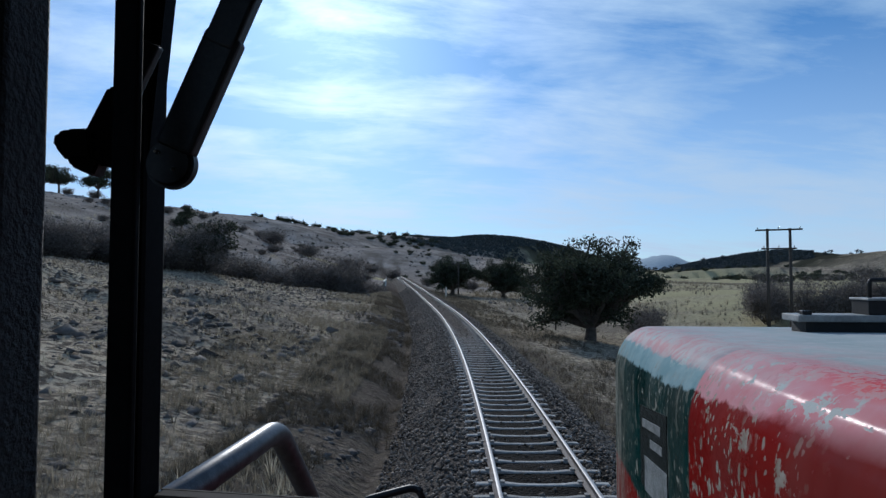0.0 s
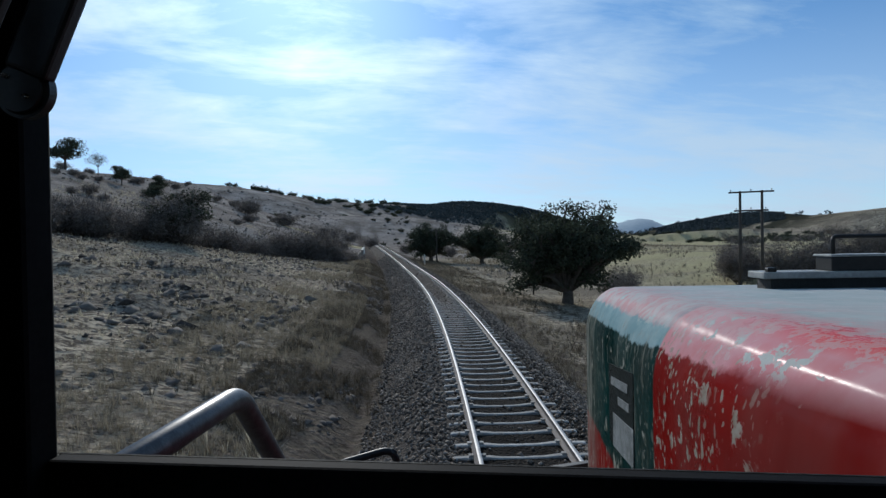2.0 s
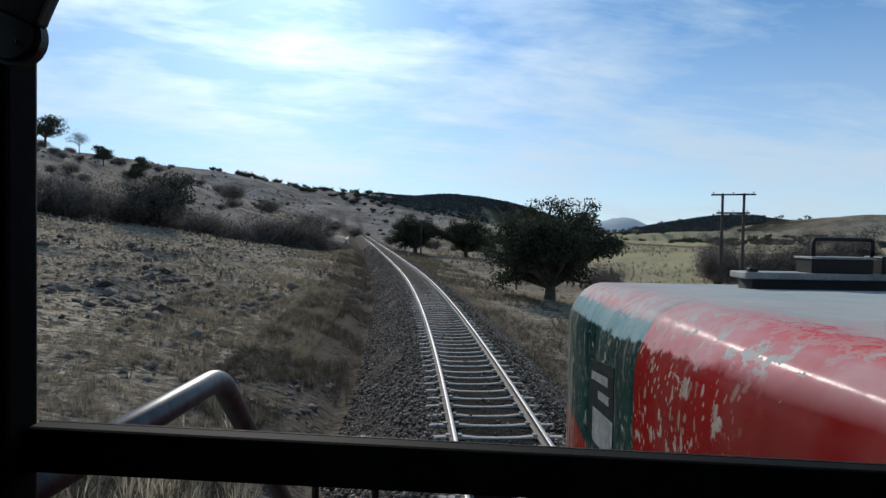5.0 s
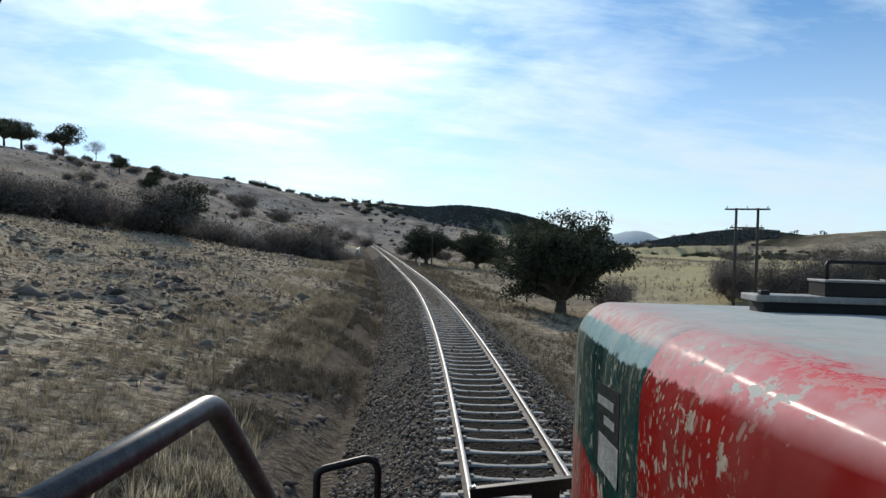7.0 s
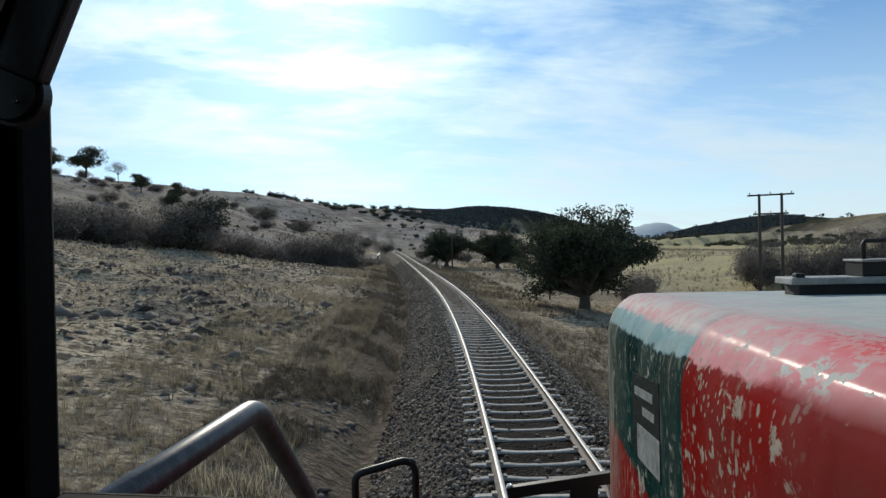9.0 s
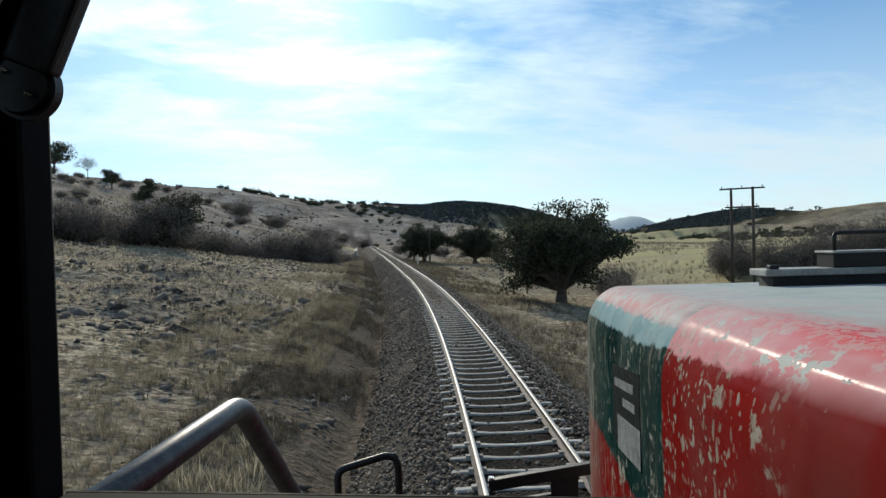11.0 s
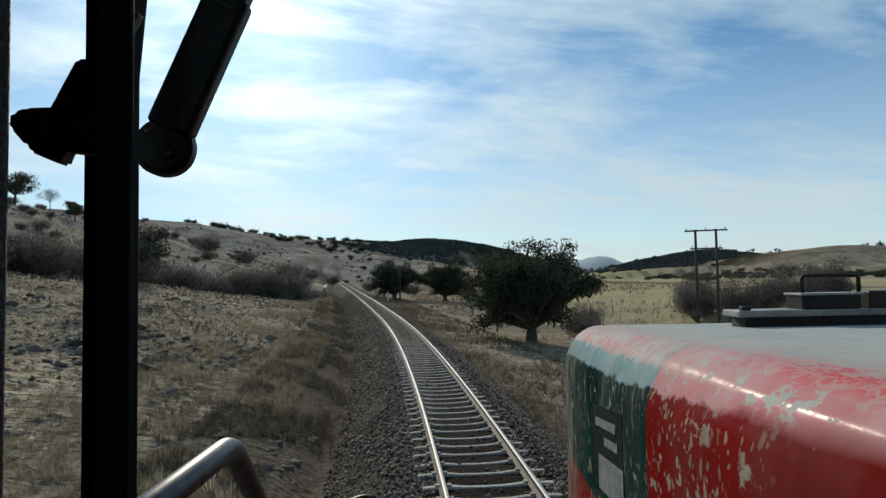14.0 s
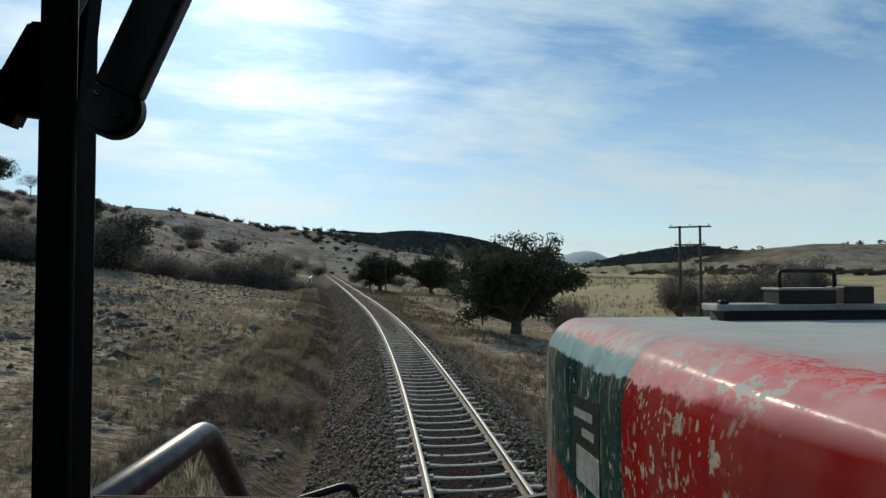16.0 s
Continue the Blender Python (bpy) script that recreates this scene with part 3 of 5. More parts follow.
def land(x, y):
    x, y = np.asarray(x, float), np.asarray(y, float)
    s, d = from_line(x, y)
    off, dist, z0 = np.abs(d), np.hypot(x, y), line_z(s)
    # left: a ditch, a grassy bank and a field that climbs; right: a falling bank and the valley
    climb = np.clip(-d - 7.0, 0, None)
    left = np.interp(-d, [0, 2.75, 3.25, 3.9, 5.0, 6.2, 7.2, 9.0], [-1.1, -1.08, -1.17, -0.78, -0.42, -0.10, 0.04, 0.10]) + 0.145 * np.minimum(climb, 30) + 0.05 * np.clip(climb - 30, 0, 60)
    right = np.interp(d, [0, 2.75, 6.0, 11.0, 22.0, 40.0, 700.0], [-1.1, -1.06, -1.55, -1.95, -2.6, -3.0, 1.5])
    nat = np.where(d < 0, left + z0, right + z0 * (1 - step(12, 60, d)))
    # the gully that passes under the line at the culvert
    back = (x + 14) * -0.85 + (y - 92) * 0.526
    along = (x + 14) * -0.526 + (y - 92) * -0.85
    nat = nat - 1.9 * np.exp(-(((back - 7) / 5.5) ** 2)) * step(-12, 2, along) * (1 - step(70, 110, along)) * step(4, 8, off)
    nat = nat + 2.4 * step(12, 26, back) * (d < 0) * step(6, 22, off)
    nat = nat - 2.9 * np.exp(-(((s - 108) / 21) ** 2)) * step(5.6, 9.5, -d) * (1 - step(15, 26, -d))
    near_hill = ridge(x, y, [(-150, 20, 17), (-108, 103, 19.6), (-88, 169, 21.8), (-80, 217, 19.6), (-60, 272, 18.0), (-45, 342, 17.5), (-20, 385, 15.5), (30, 420, 8)], 82, 200)
    far_hill = ridge(x, y, [(-320, 300, 52), (-160, 389, 41.0), (-136, 429, 38.0), (-104, 469, 35.5), (-65, 516, 35.5), (-28, 569, 36.5), (3, 600, 41.0), (37, 599, 39.0), (63, 587, 34.0), (78, 578, 26.0)], 110, 260)
    far_hill = far_hill * (1 - step(60, 92, x - 0.55 * (y - 585)))
    wide = step(18, 60, off)
    hill = np.maximum(near_hill, far_hill)
    keep = np.maximum(wide, step(225, 330, s))
    nat = nat + (raised(nat, hill) - nat) * keep
    east = ridge(x, y, [(225, 770, 10), (270, 755, 20), (318, 745, 29), (345, 735, 31), (420, 700, 27)], 130, 240)
    east = np.maximum(east, ridge(x, y, [(292, 500, 10), (318, 510, 20), (352, 520, 25), (440, 520, 26), (620, 470, 30), (800, 300, 34)], 75, 200))
    nat = nat + (raised(nat, east) - nat) * step(40, 160, d)
    rugged = step(2.9, 8, off)
    clods = 0.10 + 0.17 * step(7, 12, -d) * (1 - step(60, 110, dist)) + 0.24 * step(8, 13, -d) * step(12, 22, s) * (1 - step(40, 58, s)) * step(-0.4, 0.3, rough_noise(x, y, 9, 29, 2))
    nat = nat + rugged * (clods * rough_noise(x * 0.6, y, 2.6, 3) + 0.30 * rough_noise(x, y, 17, 9, 3) * step(6, 30, off))
    nat = nat + step(60, 300, dist) * 1.4 * rough_noise(x, y, 70, 21, 4) * step(20, 80, off)
    nat = nat + step(500, 1000, dist) * 2.6 * rough_noise(x, y, 260, 33, 3)
    bed = z0 + np.interp(off, [0, 1.3, 2.7, 4.5], [-0.55, -0.55, -1.14, -1.4])
    blend = np.maximum(step(2.4, 3.1, off), np.maximum(step(226, 256, s), step(-150, -166, s)))
    return bed * (1 - blend) + nat * blend


def land_at(x, y):
    return float(land(np.array([x]), np.array([y]))[0])


# ---- ground: one sheet out to the horizon, finest ahead ----
def build_ground():
    ahead = np.concatenate([np.arange(-180, -48, 4.0), np.arange(-48, 50, 0.3), np.arange(50, 180, 4.0)])
    rings = np.concatenate([[0.4, 1.5, 3.0], np.geomspace(4.5, 4600, 330)])
    A, R = np.meshgrid(np.radians(ahead), rings)
    X, Y = (-1.2 + R * np.sin(A)), R * np.cos(A)
    Z = land(X, Y)
    n, k = len(ahead), len(rings)
    V = np.stack([X, Y, Z], -1).reshape(-1, 3)
    i, j = np.meshgrid(np.arange(k - 1), np.arange(n), indexing="ij")
    j2 = (j + 1) % n
    Fq = np.stack([i * n + j, i * n + j2, (i + 1) * n + j2, (i + 1) * n + j], -1).reshape(-1, 4)[:, ::-1]
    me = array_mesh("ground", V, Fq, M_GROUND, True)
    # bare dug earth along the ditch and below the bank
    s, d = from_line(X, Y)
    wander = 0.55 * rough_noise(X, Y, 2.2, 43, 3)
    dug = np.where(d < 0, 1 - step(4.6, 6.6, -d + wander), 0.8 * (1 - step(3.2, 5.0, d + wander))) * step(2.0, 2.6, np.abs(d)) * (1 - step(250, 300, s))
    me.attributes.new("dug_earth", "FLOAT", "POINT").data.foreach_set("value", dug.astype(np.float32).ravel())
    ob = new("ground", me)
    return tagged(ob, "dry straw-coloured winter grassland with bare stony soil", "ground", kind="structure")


build_ground()


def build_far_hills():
    """Low hills that close the valley kilometres away, with haze put into their blue colour."""
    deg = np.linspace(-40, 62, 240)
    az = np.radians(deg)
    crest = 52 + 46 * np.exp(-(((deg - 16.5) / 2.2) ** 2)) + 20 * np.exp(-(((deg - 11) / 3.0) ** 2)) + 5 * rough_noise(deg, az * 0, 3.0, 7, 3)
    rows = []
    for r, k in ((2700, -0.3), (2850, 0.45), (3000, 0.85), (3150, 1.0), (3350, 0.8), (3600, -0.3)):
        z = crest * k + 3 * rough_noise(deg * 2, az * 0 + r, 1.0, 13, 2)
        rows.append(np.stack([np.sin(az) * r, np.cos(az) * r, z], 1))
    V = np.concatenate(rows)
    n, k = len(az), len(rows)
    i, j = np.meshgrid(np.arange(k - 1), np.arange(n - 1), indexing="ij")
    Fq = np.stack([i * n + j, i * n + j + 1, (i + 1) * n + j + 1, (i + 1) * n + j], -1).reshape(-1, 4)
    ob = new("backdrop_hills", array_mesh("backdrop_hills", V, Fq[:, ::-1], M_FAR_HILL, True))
    tagged(ob, "low hills tinted haze-blue across the end of the valley", "hills", kind="structure")


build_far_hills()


def sweep(profile, ss, mat, name, smooth=False):
    """A cross-section (d, z) carried along the line; the profile is open and runs from left to right over the top."""
    ss = np.asarray(ss, float)
    P = np.asarray(profile, float)
    X, Y = at_line(ss[:, None], P[None, :, 0])
    V = np.stack([X, Y, line_z(ss)[:, None] + P[None, :, 1]], -1)
    n, k = len(P), len(ss)
    i, j = np.meshgrid(np.arange(k - 1), np.arange(n - 1), indexing="ij")
    Fq = np.stack([i * n + j, i * n + j + 1, (i + 1) * n + j + 1, (i + 1) * n + j], -1).reshape(-1, 4)
    return array_mesh(name, V.reshape(-1, 3), Fq, mat, smooth)


def build_ballast():
    ss = np.concatenate([np.arange(-150, -10, 2.0), np.arange(-10, 40, 0.35), np.arange(40, 315, 1.5)])
    xs = np.array([-2.75, -2.5, -2.25, -2.0, -1.75, -1.5, -1.0, -0.55, 0, 0.55, 1.0, 1.5, 1.75, 2.0, 2.25, 2.5, 2.75])
    zs = np.interp(np.abs(xs), [0, 1.35, 1.6, 2.75], [-0.214, -0.214, -0.225, -1.08])
    me = sweep(np.stack([xs, zs], 1), ss, M_BALLAST, "ballast_bed")
    co = np.zeros(len(me.vertices) * 3, np.float32)
    me.vertices.foreach_get("co", co)
    co = co.reshape(-1, 3)
    co[:, 2] += 0.035 * rough_noise(co[:, 0], co[:, 1], 0.9, 51, 3) * step(1.5, 2.0, np.abs(np.tile(xs, len(ss))))
    me.vertices.foreach_set("co", co.ravel())
    me.update()
    tagged(new("ballast_bed", me), "grey-brown crushed stone bed under the track", "ballast", kind="structure")


build_ballast()


def build_track():
    track = thing("railway_track", "single track curving away, worn rails on concrete sleepers", "railway track", kind="structure")
    ss = np.arange(-150, 312, 1.0)
    web = [(-0.07, -0.172), (-0.07, -0.160), (-0.012, -0.140), (-0.010, -0.048), (-0.034, -0.036), (-0.036, -0.010), (-0.0335, -0.006)]
    web = web + [(-x, z) for x, z in web[::-1]]
    head = [(-0.0335, -0.006), (-0.028, 0.0), (0.028, 0.0), (0.0335, -0.006)]
    for side in (-0.7525, 0.7525):
        for nm, prof, mat in (("rail", web, M_RAILTOP), ("rail_head", head, M_RAILSHINE)):
            ob = new(nm, sweep([(x + side, z) for x, z in prof], ss, mat, nm))
            ob.parent = track
            if nm == "rail_head":
                tagged(ob, "bright worn running surface of the rail")
    # concrete sleeper, lower and narrower between the rails, with clips at the rail seats
    bm = bmesh.new()
    st = [(-1.15, 0.062, -0.200), (-1.13, 0.067, -0.180), (-0.95, 0.067, -0.173), (-0.56, 0.067, -0.173), (-0.34, 0.058, -0.194), (0, 0.055, -0.200)]
    st = st + [(-x, w, z) for x, w, z in st[-2::-1]]
    rows = [[bm.verts.new(c) for c in ((x, -w - 0.02, -0.40), (x, -w, z - 0.012), (x, -w + 0.02, z), (x, w - 0.02, z), (x, w, z - 0.012), (x, w + 0.02, -0.40))] for x, w, z in st]
    for a, b in zip(rows, rows[1:]):
        for k in range(5):
            bm.faces.new((a[k], a[k + 1], b[k + 1], b[k]))
    bm.faces.new(rows[0][::-1])
    bm.faces.new(rows[-1])
    for side in (-0.7525, 0.7525):
        for d in (-0.1, 0.1):
            bmesh.ops.create_cube(bm, size=1.0, matrix=Matrix.Translation((side + d, 0, -0.155)) @ Matrix.Diagonal((0.075, 0.09, 0.035, 1)))
    bmesh.ops.recalc_face_normals(bm, faces=bm.faces[:])
    me = bpy.data.meshes.new("sleeper")
    bm.to_mesh(me)
    bm.free()
    me.materials.append(M_SLEEPER)
    rng = np.random.default_rng(4)
    s = 1.6
    for i in range(300):
        s += 0.6
        ob = new("sleeper", me)
        ob.parent = track
        x, y = at_line(s + rng.normal(0, 0.014), rng.normal(0, 0.012))
        ob.matrix_local = pose(float(x), float(y), float(line_z(s)) + rng.normal(0, 0.003) - 0.03 * float(step(22, 45, s)), 0, 0, math.degrees(float(np.interp(s, LINE_S, LINE_TURN))) + rng.normal(0, 0.5))
    co = np.zeros(len(me.vertices) * 3)
    me.vertices.foreach_get("co", co)
    co = co.reshape(-1, 3)
    me.calc_loop_triangles()
    tri = np.array([t.vertices[:] for t in me.loop_triangles])
    ss = np.concatenate([np.arange(-150, 1.7, 0.6), np.arange(s + 0.6, 300, 0.6)])
    X, Y = at_line(ss[:, None] + co[None, :, 1], co[None, :, 0] + ss[:, None] * 0)
    V = np.stack([X, Y, line_z(ss)[:, None] + co[None, :, 2]], -1).reshape(-1, 3)
    Ft = (tri[None] + (np.arange(len(ss)) * len(co))[:, None, None]).reshape(-1, 3)
    ob = new("sleeper_row", array_mesh("sleeper_row", V, Ft, M_SLEEPER))
    ob.parent = track
    tagged(ob, "far sleepers of the same track", kind="stuff")


build_track()


# ---- the cab ----
def wall_pieces(name, label, boxes, mat):
    bm = bmesh.new()
    for x0, x1, y0, y1, z0, z1 in boxes:
        bmesh.ops.create_cube(bm, size=1.0, matrix=Matrix.Translation(((x0 + x1) / 2, (y0 + y1) / 2, (z0 + z1) / 2)) @ Matrix.Diagonal((x1 - x0, y1 - y0, z1 - z0, 1)))
    return tagged(link_bm(name, bm, mat), label, "wall", kind="structure")


OX0, OX1, OZ0, OZ1 = -1.545, -0.76, 3.06, 3.74
wall_pieces("wall_front", "dark painted steel cab front with a window opening", [(-1.6, OX0, 0.535, 0.595, 1.62, 4.3), (OX1, 0.70, 0.535, 0.595, 1.62, 4.3), (OX0, OX1, 0.535, 0.595, 1.62, OZ0), (OX0, OX1, 0.535, 0.595, OZ1, 4.3), (0.70, 1.6, 0.535, 0.595, 1.62, 4.3)], M_CAB)
# side openings out of view, added to let light into the cab
wall_pieces("wall_side", "dark painted steel cab side wall with an unseen window opening", [(-1.66, -1.602, -1.8, 0.595, 1.62, 2.9), (-1.66, -1.602, -1.8, 0.595, 3.75, 4.3), (-1.66, -1.602, 0.33, 0.595, 2.9, 3.75), (-1.66, -1.602, -1.8, -1.3, 2.9, 3.75)], M_CAB)
wall_pieces("wall_far_side", "dark painted steel cab side wall with an unseen window opening", [(1.602, 1.66, -1.8, 0.595, 1.62, 2.9), (1.602, 1.66, -1.8, 0.595, 3.75, 4.3), (1.602, 1.66, 0.33, 0.595, 2.9, 3.75), (1.602, 1.66, -1.8, -1.3, 2.9, 3.75)], M_CAB)
wall_pieces("wall_back", "dark painted steel cab rear bulkhead", [(-1.66, 1.66, -1.862, -1.802, 1.62, 4.3)], M_CAB)
tagged(link_bm("ceiling", box_bm(-1.72, 1.72, -1.9, 0.72, 4.302, 4.37, 0.02), M_CAB), "dark lined cab roof", "ceiling", kind="structure")
tagged(link_bm("floor", box_bm(-1.66, 1.66, -1.86, 0.595, 1.56, 1.618), M_CAB), "dark worn cab floor", "floor", kind="structure")


def build_sash():
    sash = thing("window_sash", "black steel front window frame standing in the cab opening", "window frame", at=(-1.414, 0.507, 3.07))
    o = Matrix.Translation((1.414, -0.507, -3.07))
    part("stile", box_bm(-1.4125, -1.3970, 0.480, 0.503, 3.062, 3.738, 0.003, o), M_BLACK, sash)
    part("stile", box_bm(-0.80, -0.77, 0.480, 0.503, 3.062, 3.738, 0.003, o), M_BLACK, sash)
    tilt = Matrix.Translation((-1.399, 0.507, 3.2395)) @ pose(0, 0, 0, 0, 2.0, 0) @ Matrix.Translation((1.399, -0.507, -3.2395))
    bm = bmesh.new()
    tri = ((-1.3972, 3.42), (-1.3972, 3.738), (-1.3690, 3.738))
    near, back = [bm.verts.new(o @ Vector((x, 0.483, z))) for x, z in tri], [bm.verts.new(o @ Vector((x, 0.493, z))) for x, z in tri]
    bm.faces.new(near)
    bm.faces.new(back[::-1])
    for i in range(3):
        bm.faces.new((near[i], back[i], back[(i + 1) % 3], near[(i + 1) % 3]))
    bmesh.ops.recalc_face_normals(bm, faces=bm.faces[:])
    part("gusset", bm, M_BLACK, sash)
    part("bottom_rail", box_bm(-1.3970, -0.80, 0.491, 0.503, 3.2325, 3.2540, 0.002, o @ tilt), M_BLACK, sash)
    # thin strip a little paler than the rail
    part("rail_edge", box_bm(-1.3965, -0.8005, 0.5010, 0.5025, 3.2530, 3.2542, 0.0, o @ tilt), M_CAB, sash, "thin, slightly paler edge strip of the bottom rail")
    part("top_rail", box_bm(-1.3970, -0.80, 0.485, 0.505, 3.705, 3.737, 0.003, o), M_BLACK, sash)


build_sash()


def build_corner_post():
    post = thing("corner_post", "thick black cab corner post with a rubber edge", "post", at=(-1.434, 0.40, 1.62))
    part("column", box_bm(-0.062, 0.030, -0.026, 0.020, 0.0, 2.68, 0.004), M_BLACK, post)
    part("seal", box_bm(0.030, 0.037, -0.012, 0.012, 0.3, 2.5, 0.002), M_RUBBER, post, "black rubber door seal")



build_corner_post()


def build_window_bar():
    """A narrow upright that stands between the seat and the window stile."""
    bar = thing("upright_bar", "narrow black upright bar before the window stile", "bar", at=(-1.359, 0.402, 1.62))
    part("upright", box_bm(-0.005, 0.0048, -0.002, 0.002, 0.0, 2.68, 0.001), M_BLACK, bar)
    part("foot_plate", box_bm(-0.02, 0.02, -0.015, 0.015, 0.0, 0.006, 0.001), M_BLACK, bar)


build_window_bar()


def build_wiper_gear():
    """Wiper drive clamped to the window stile: pivot, sloping arm, lever."""
    g = thing("wiper_gear", "black wiper drive with sloping arm clamped to the stile", "wiper", at=(BALL[0], BALL[1], BALL[2]))
    u = 0.000191

    def slab(name, cx, cz, w, h, ang, y0, y1, bev, base=(0, 0, 0), k=1.0):
        s = u * k
        m = Matrix.Translation((base[0] + cx * s, base[1], base[2] - cz * s)) @ pose(0, 0, 0, 0, ang, 0)
        return part(name, box_bm(-w * s / 2, w * s / 2, y0, y1, -h * s / 2, h * s / 2, bev, m, 3), M_STEEL_BLACK, g)

    bm = bmesh.new()
    bmesh.ops.create_cone(bm, segments=40, radius1=53 * u, radius2=53 * u, depth=0.008, cap_ends=True, matrix=pose(0, 0, 0, 90, 0, 0))
    bmesh.ops.bevel(bm, geom=[e for e in bm.edges if abs(e.verts[0].co.y - e.verts[1].co.y) < 1e-6], offset=0.002, segments=3, affect="EDGES")
    part("pivot", bm, M_STEEL_BLACK, g, smooth=False)
    slab("arm", 66, -152, 84, 270, 23.5, -0.0055, 0.002, 0.002)
    slab("arm_sleeve", 146, -335, 72, 190, 23.5, -0.006, 0.001, 0.0015)
    # the clamp sits on the far side of the stile
    rear = (-0.0142, 0.034, 0.0068)

    def casting(name, outline, y0, y1, bev):
        s = u * 1.162
        bm = bmesh.new()
        front = [bm.verts.new((rear[0] + x * s, rear[1] + y0, rear[2] - z * s)) for x, z in outline]
        back = [bm.verts.new((v.co.x, rear[1] + y1, v.co.z)) for v in front]
        bm.faces.new(front)
        bm.faces.new(back[::-1])
        for i in range(len(front)):
            j = (i + 1) % len(front)
            bm.faces.new((front[i], back[i], back[j], front[j]))
        bmesh.ops.recalc_face_normals(bm, faces=bm.faces[:])
        bmesh.ops.bevel(bm, geom=bm.edges[:], offset=bev, segments=2, affect="EDGES")
        part(name, bm, M_STEEL_BLACK, g)

    casting("clamp", ((-148, -160), (-196, -66), (-190, 2), (-104, 14), (-104, -160)), -0.006, 0.002, 0.0012)
    casting("lever", ((-176, -70), (-226, -69), (-248, -62), (-258, -48), (-252, -32), (-226, -2), (-170, -4)), -0.009, 0.003, 0.0015)
    casting("lever_foot", ((-232, -14), (-222, 8), (-172, 30), (-158, -2), (-190, -20)), -0.007, 0.002, 0.0012)
    slab("clamp_strap", -104, -160, 40, 210, 25, -0.004, 0.001, 0.001, rear, 1.162)
    for cx, cz in ((-22, -24), (16, 14)):
        bm = bmesh.new()
        bmesh.ops.create_cone(bm, segments=12, radius1=6 * u, radius2=4 * u, depth=0.003, cap_ends=True, matrix=Matrix.Translation((cx * u, -0.0042, -cz * u)) @ pose(0, 0, 0, 90, 0, 0))
        part("screw", bm, M_CHROME, g, "bright worn screw head")


BALL = (-1.3534, 0.425, 3.4127)
build_wiper_gear()


# ---- the engine's low nose and end rails ----
def build_nose():
    nose = thing("locomotive_nose", "flaking red and green engine nose with a dusty grey top", "locomotive nose", at=(0, 0.6, 1.62))
    o = Matrix.Translation((0, -0.6, -1.62))
    y0, y1, r = 0.602, 2.96, 0.20

    def half(y):
        return 0.805 - 0.080 * max(0.0, y - 1.0)

    outline = [(-half(y), y) for y in [y0] + list(np.linspace(0.75, y1 - r, 18))]
    hw = half(y1 - r)
    for a in np.linspace(0, 90, 10)[1:]:
        outline.append((-hw + r - r * math.cos(radians(a)), y1 - r + r * math.sin(radians(a))))
    outline += [(x, y1) for x in np.linspace(-hw + r, 0, 6)[1:]]
    outline += [(-x, y) for x, y in outline[-2::-1]]
    normals = []
    for i, (x, y) in enumerate(outline):
        (ax, ay), (bx, by) = outline[max(i - 1, 0)], outline[min(i + 1, len(outline) - 1)]
        n = Vector((-(by - ay), bx - ax)).normalized()
        normals.append(n)
    bm, rows = bmesh.new(), []
    top, edge, rise = 3.24, 0.125, 0.185
    levels = [(1.75, 0), (2.1, 0), (2.5, 0), (2.9, 0)] + [(top - rise + rise * math.sin(radians(a)), edge * (1 - math.cos(radians(a)))) for a in range(0, 91, 7)] + [(top, edge)]
    for z, inset in levels:
        row = []
        for (x, y), n in zip(outline, normals):
            k = inset * (1 + 1.3 * max(0.0, n.y))
            dip = -0.040 * (y - y0) * min(1.0, max(0.0, (z - 2.5) / 0.5))
            ix = inset * (1 + 0.9 * max(0.0, n.y))
            px = min(x - n.x * ix, -0.001) if x < -0.001 else (max(x - n.x * ix, 0.001) if x > 0.001 else x)
            row.append(bm.verts.new((px, y - n.y * k if n.y > 0 else y, z + dip)))
        rows.append(row)
    for a, b in zip(rows, rows[1:]):
        for i in range(len(a) - 1):
            bm.faces.new((a[i], a[i + 1], b[i + 1], b[i]))
    m = len(rows[-1])
    for i in range(m // 2):
        a, b, c, d = rows[-1][i], rows[-1][i + 1], rows[-1][m - 2 - i], rows[-1][m - 1 - i]
        if len({a, b, c, d}) == 4:
            bm.faces.new((a, b, c, d))
        elif len({a, b, c, d}) == 3:
            bm.faces.new([v for v in dict.fromkeys((a, b, c, d))])
    bmesh.ops.recalc_face_normals(bm, faces=bm.faces[:])
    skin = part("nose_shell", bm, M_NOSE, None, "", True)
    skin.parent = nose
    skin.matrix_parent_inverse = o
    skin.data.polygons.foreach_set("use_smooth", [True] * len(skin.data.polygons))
    # hatch, vent box and grab iron on the roof
    hatch = part("roof_board", box_bm(-0.135, 0.80, 2.35, 2.47, 3.205, 3.229, 0.004, o), M_HATCH, nose, "pale grey board across the nose roof")
    # solid dark filler stands for the shade in the gap under the board
    part("board_rim", box_bm(-0.105, 0.77, 2.362, 2.46, 3.140, 3.205, 0.0, o), M_RUBBER, hatch, "dark filler for the shaded gap under the board")
    part("vent_box", box_bm(0.105, 0.325, 2.36, 2.46, 3.229, 3.279, 0.004, o), M_STEEL_BLACK, nose, "black vent box")
    part("vent_lid", box_bm(0.10, 0.33, 2.355, 2.465, 3.279, 3.287, 0.002, o), M_HATCH, nose, "pale lid of the vent box")
    part("side_box", box_bm(0.355, 0.47, 2.36, 2.46, 3.229, 3.292, 0.004, o), M_STEEL_BLACK, nose)
